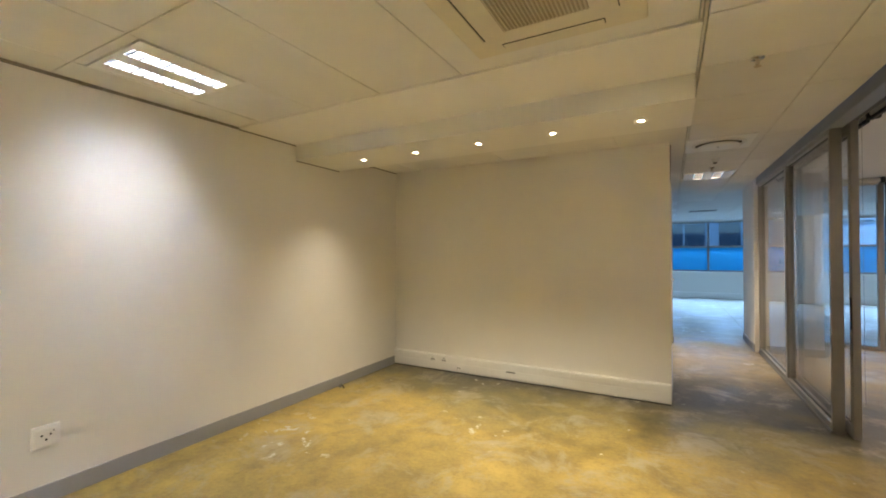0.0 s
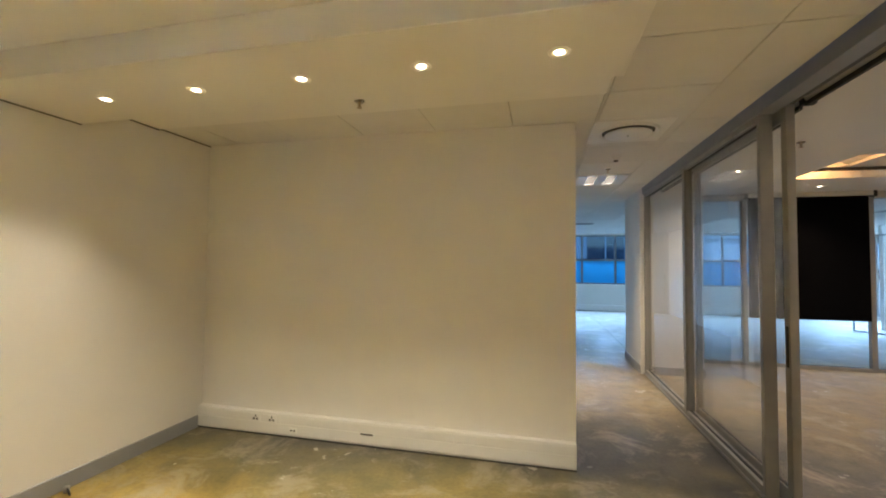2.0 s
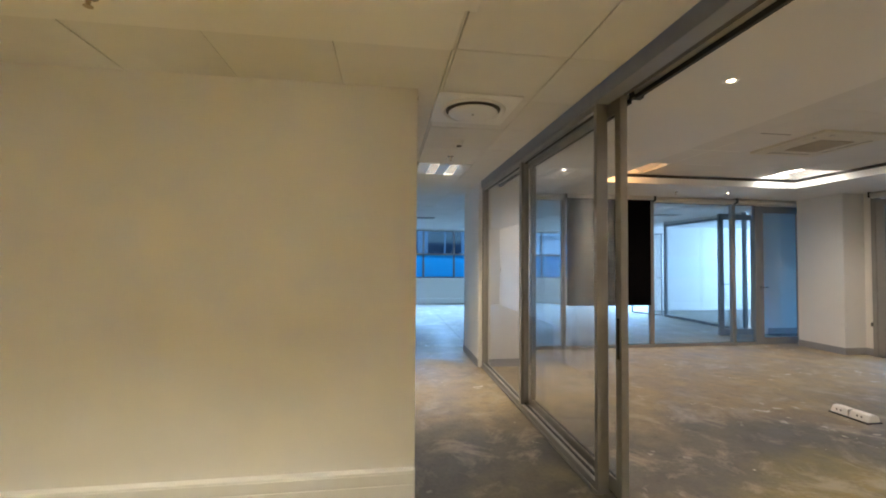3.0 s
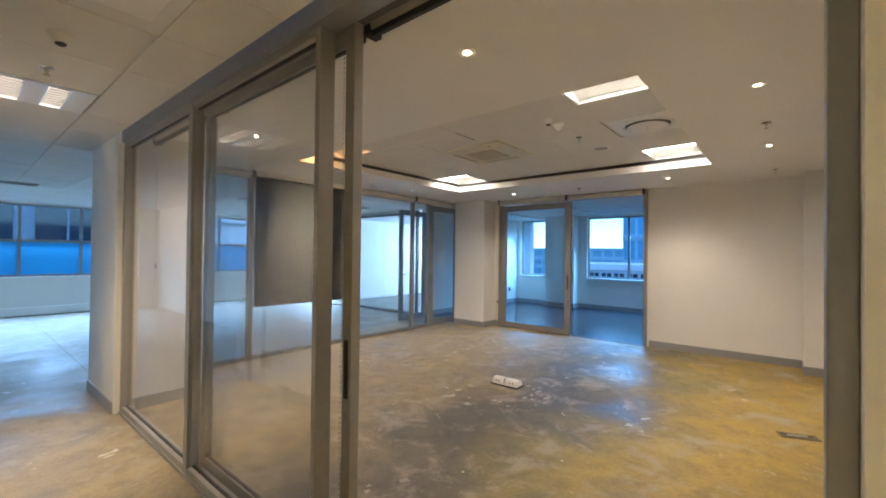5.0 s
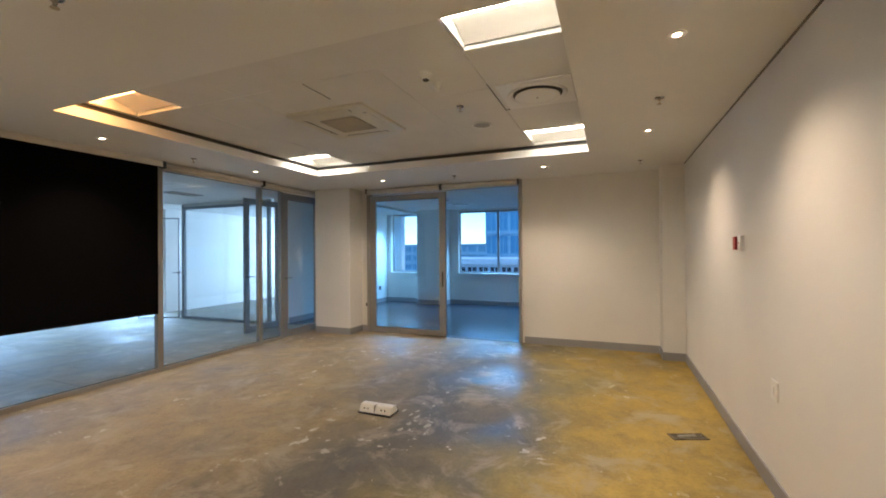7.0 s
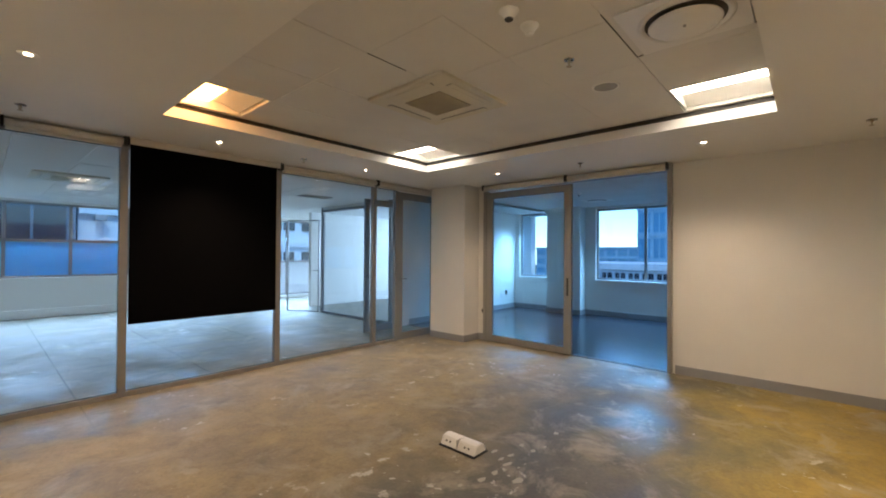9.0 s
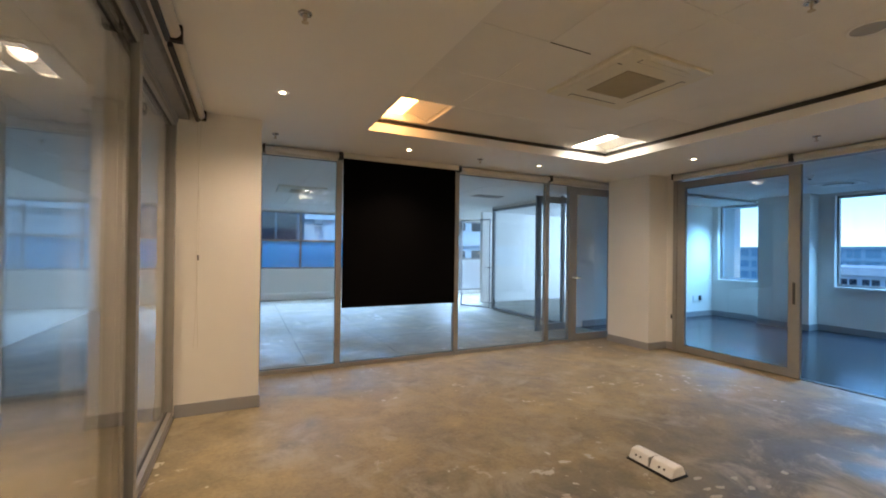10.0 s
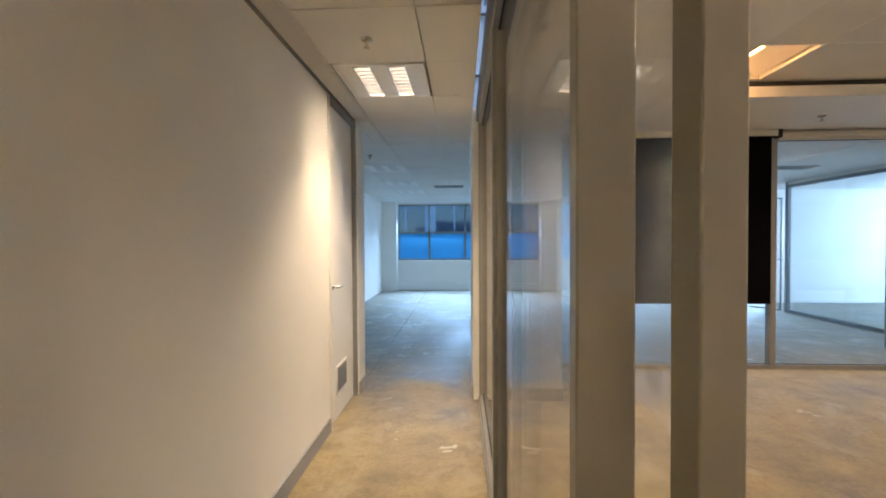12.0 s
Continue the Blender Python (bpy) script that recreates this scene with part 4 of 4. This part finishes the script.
for x in (-2.70, -2.54):
    o = thing("trunking_socket", (x, BY - 0.060, 0.145), "white socket outlet in the trunking", "socket outlet", "trunking sockets")
    part("plate", boxed((-0.045, 0.045, -0.006, 0.0, -0.035, 0.035), bevel=0.002), WHITE_PLASTIC, o)
    for dx, dz, w in ((-0.016, -0.006, 0.010), (0.016, -0.006, 0.010), (0.002, 0.018, 0.006)):
        part("pin_hole", boxed((dx - w, dx + w, -0.0075, -0.006, dz - 0.009, dz + 0.009)), GAP, o)
o = thing("data_outlet", (-2.33, BY - 0.060, 0.07), "small twin data outlet in the trunking", "data outlet")
part("plate", boxed((-0.035, 0.035, -0.005, 0.0, -0.02, 0.02), bevel=0.002), WHITE_PLASTIC, o)
for dx in (-0.014, 0.014):
    part("port", boxed((dx - 0.008, dx + 0.008, -0.0065, -0.005, -0.006, 0.006)), GAP, o)
o = thing("cable_slot", (-1.65, BY - 0.060, 0.105), "dark open slot in the trunking", "cable slot")
part("slot", boxed((-0.055, 0.055, -0.003, 0.0, -0.006, 0.006)), GAP, o)

stub = thing("conduit_stub", (WX + 0.05, 3.24, 0), "short bent conduit stub with a frayed cable end", "conduit")
bm = bmesh.new()
tube(bm, (0, 0, 0), (0.0, 0, 0.035), 0.018)
tube(bm, (0.0, 0, 0.03), (0.05, -0.03, 0.045), 0.014)
part("pipe", bm, GREY_PLASTIC, stub, "", True)
part("cable", tube(bmesh.new(), (0.045, -0.028, 0.044), (0.10, -0.05, 0.02), 0.006), RUBBER, stub, "black cable end", True)

# corridor door with a louvred vent
door = thing("corridor_door", (NX, (DY0 + DY1) / 2, 0), "closed full-height white door with a vent grille", "door")
hw = (DY1 - DY0) / 2
part("leaf", boxed((-0.055, -0.012, -hw + 0.04, hw - 0.05, 0.008, 2.53), bevel=0.003), DOOR_PAINT, door)
part("frame_near", boxed((-0.10, 0.012, -hw, -hw + 0.036, 0, 2.575), bevel=0.003), WALL, door)
part("frame_far", boxed((-0.10, 0.02, hw - 0.046, hw, 0, 2.575), bevel=0.003), ALU_DARK, door, "grey door frame")
part("frame_head", boxed((-0.10, 0.02, -hw + 0.036, hw - 0.046, 2.535, 2.575), bevel=0.003), ALU_DARK, door, "grey door head")
bm = bmesh.new()
tube(bm, (-0.012, -hw + 0.10, 1.10), (0.0, -hw + 0.10, 1.10), 0.024)
tube(bm, (0.0, -hw + 0.10, 1.10), (0.045, -hw + 0.10, 1.10), 0.010)
tube(bm, (0.045, -hw + 0.09, 1.10), (0.045, -hw + 0.22, 1.10), 0.009)
part("lever_handle", bm, STEEL, door, "steel lever handle", True)
vent = part("vent", boxed((-0.014, -0.006, -0.19, 0.09, 0.21, 0.43)), ALU_DARK, door, "grey louvred vent grille")
for i in range(8):
    z = 0.235 + i * 0.024
    part("vent_slat", boxed((-0.006, 0.004, -0.17, 0.07, z, z + 0.008)), ALU, vent)
part("vent_frame", boxed((-0.012, 0.0, -0.20, -0.18, 0.20, 0.44), (-0.012, 0.0, 0.08, 0.10, 0.20, 0.44), (-0.012, 0.0, -0.18, 0.08, 0.42, 0.44), (-0.012, 0.0, -0.18, 0.08, 0.20, 0.22)), DOOR_PAINT, door)

# far open-office ceiling fittings
ac_cassette(2.75, 11.6, H, "cream ceiling air conditioner cassette in the open office")


def linear_vent(x, y, z):
    v = thing("ceiling_vent", (x, y, z), "slatted grey ceiling air vent", "air vent", "slot vents")
    part("backing", boxed((-0.3, 0.3, -0.15, 0.15, -0.004, 0.01)), GAP, v)
    part("frame", boxed((-0.31, 0.31, -0.16, -0.14, -0.012, 0.0), (-0.31, 0.31, 0.14, 0.16, -0.012, 0.0), (-0.31, -0.29, -0.14, 0.14, -0.012, 0.0), (0.29, 0.31, -0.14, 0.14, -0.012, 0.0)), ALU, v)
    for i in range(9):
        y0 = -0.125 + i * 0.031
        part("slat", boxed((-0.29, 0.29, y0 - 0.006, y0 + 0.006, -0.012, -0.004)), ALU, v)
    return v


vent_1 = linear_vent(4.2, 11.2, H)
copy_thing(vent_1, pose(6.3, 10.6, H))
copy_thing(vent_1, pose(0.75, 12.4, H))

# east room outlet
o = thing("wall_socket", (11.4, EY, 0.42), "white and black socket plates above the skirting", "socket outlet")
part("plate", boxed((-0.12, 0.0, -0.014, 0.0, -0.06, 0.06), bevel=0.003), WHITE_PLASTIC, o)
part("black_plate", boxed((0.09, 0.17, -0.02, 0.0, -0.05, 0.07), bevel=0.003), RUBBER, o, "black plate")


# old floor outlet left open in the screed beside the south wall
outlet = thing("floor_outlet", (4.80, 2.63, 0), "open rusty floor outlet sunk in the screed", "floor outlet", turn=-68)
WELL_GREY = plain("dark_well_grey", (0.11, 0.10, 0.075), 0.9, 0, 0.5)
RUST = plain("rusty_steel", (0.20, 0.16, 0.11), 0.8, 0.2, 0.5)
part("rim", boxed((-0.14, 0.14, -0.055, -0.042, 0.0, 0.006), (-0.14, 0.14, 0.042, 0.055, 0.0, 0.006), (-0.14, -0.125, -0.042, 0.042, 0.0, 0.006), (0.125, 0.14, -0.042, 0.042, 0.0, 0.006)), RUST, outlet, "rusty rim")
part("well", boxed((-0.125, 0.125, -0.042, 0.042, 0.0, 0.002)), WELL_GREY, outlet, "dark well")
part("mortar", tube(bmesh.new(), (-0.08, 0.0, 0.004), (0.06, 0.01, 0.005), 0.010, seg=8), GREY_PLASTIC, outlet, "pale mortar ridge")

# flat cream scraps of old adhesive around the floor box and along the walls
SCRAP = painted("torn_adhesive_scrap", (0.40, 0.37, 0.29), 0.8, 0.2, 60)
rng = random.Random(11)


def scrap_cluster(cx, cy, sx, sy, count, size):
    bm = bmesh.new()
    for _ in range(count):
        x, y = rng.gauss(cx, sx), rng.gauss(cy, sy)
        if not (2.1 < x < 7.5 and 2.25 < y < 8.3):
            continue
        r, a0, n = size * rng.uniform(0.25, 1.0), rng.uniform(0, 6.28), rng.randint(5, 8)
        lo, hi = [], []
        for k in range(n):
            a = a0 + k * 2 * math.pi / n
            q = r * rng.uniform(0.45, 1.1)
            px, py = x + q * math.cos(a) * 1.6, y + q * math.sin(a)
            lo.append(bm.verts.new((px, py, 0.0005)))
            hi.append(bm.verts.new((x + (px - x) * 0.9, y + (py - y) * 0.9, 0.0022)))
        bm.faces.new(hi)
        for k in range(n):
            bm.faces.new((lo[k], lo[(k + 1) % n], hi[(k + 1) % n], hi[k]))
    return bm


bits = part("adhesive_scraps", scrap_cluster(4.35, 4.82, 0.22, 0.09, 16, 0.034), SCRAP, None)
tagged(bits, "pale torn scraps of adhesive on the screed", "floor debris", kind="stuff")
bits = part("adhesive_scraps", scrap_cluster(5.0, 2.6, 0.8, 0.2, 26, 0.012), SCRAP, None)
tagged(bits, "small pale crumbs of adhesive beside the wall", "floor debris", kind="stuff")
bits = part("adhesive_scraps", scrap_cluster(4.6, 5.2, 1.2, 1.2, 18, 0.011), SCRAP, None)
tagged(bits, "scattered pale crumbs of adhesive on the screed", "floor debris", kind="stuff")

# ---- outside ----
FACADE = painted("pale_facade_paint", (0.56, 0.62, 0.66), 0.7, 0.1, 20)
FACADE_DARK = painted("grey_facade_paint", (0.13, 0.17, 0.21), 0.7, 0.15, 20)
FACADE_WHITE = painted("white_facade_paint", (0.82, 0.84, 0.85), 0.7, 0.08, 20)
DARK_GLASS = plain("dark_facade_glass", (0.02, 0.03, 0.045), 0.08)
TOWER_FRAME = painted("pale_blue_cladding", (0.26, 0.44, 0.55), 0.6, 0.15, 20)
BLUE_GLASS = plain("blue_facade_glass", (0.09, 0.28, 0.42), 0.15)
GROUND = plain("asphalt", (0.05, 0.05, 0.05), 0.9)
DEPTH = -24.0   # the street, eight storeys below
tagged(part("ground", boxed((-900, 900, -900, 900, DEPTH - 0.5, DEPTH)), GROUND), "dark asphalt ground far below", "ground", kind="structure")


def office_block(name, x, y, turn, w, d, h, floors, bays, wall_mat, glass_mat, label, sill=0.3, base=DEPTH):
    """A block with storeys: body, ledges between floors, window panes set back in frames on the front, a parapet."""
    b = thing(name, (x, y, base), label, "building", turn=turn)
    part("wall", boxed((-w / 2, w / 2, 0, d, 0, h)), wall_mat, b)
    part("roof", boxed((-w / 2 - 0.3, w / 2 + 0.3, -0.3, d + 0.3, h, h + 0.6)), wall_mat, b)
    fh = h / floors
    for i in range(floors):
        z = i * fh
        part("ledge", boxed((-w / 2, w / 2, -0.25, 0.0, z, z + 0.35)), wall_mat, b)
        bm, fr = bmesh.new(), bmesh.new()
        for j in range(bays):
            u0 = -w / 2 + (j + 0.12) * w / bays
            u1 = -w / 2 + (j + 0.88) * w / bays
            box(bm, u0, u1, -0.06, 0.02, z + fh * sill, z + fh * 0.9)
            box(fr, (u0 + u1) / 2 - 0.04, (u0 + u1) / 2 + 0.04, -0.11, -0.06, z + fh * sill, z + fh * 0.9)
        if z + fh > -base - 8 and z < -base + 40:
            part("window", bm, glass_mat, b)
            part("window_frame", fr, wall_mat, b)
        else:
            bm.free(), fr.free()
    return b


# neighbours seen through the far windows
office_block("office_building", -5.6, FY + 9.0, 0, 20.0, 10.0, 40.0, 13, 8, FACADE_DARK, DARK_GLASS, "grey office block with dark windows close opposite", 0.12)
office_block("office_building", 8.0, FY + 9.4, 0, 7.0, 10.0, 33.0, 11, 1, FACADE, FACADE, "pale rendered office wing with a blank front", 0.35)
office_block("apartment_building", 19.0, FY + 14.0, 0, 14.0, 10.0, 42.0, 13, 6, FACADE_WHITE, DARK_GLASS, "pale apartment block with dark windows", 0.35)
# skyline seen through the east windows
office_block("office_tower", 62.0, 10.0, -90, 22.0, 18.0, 56.0, 16, 12, TOWER_FRAME, BLUE_GLASS, "blue glass office tower", 0.15)
office_block("office_building", 44.0, 9.0, -90, 28.0, 12.0, 24.0, 8, 22, FACADE, DARK_GLASS, "pale low office building with a row of narrow windows", 0.30)
office_block("office_building", 150.0, 50.0, -90, 70.0, 30.0, 27.5, 8, 18, TOWER_FRAME, BLUE_GLASS, "distant hazy blue building on the skyline", 0.3)

wall_lamp = thing("wall_lamp", (5.15, FY + 9.15, 2.85), "small bulkhead lamp on the opposite wall", "lamp")
part("body", boxed((-0.2, 0.2, -0.35, 0.0, -0.12, 0.12), bevel=0.03), ALU_DARK, wall_lamp)
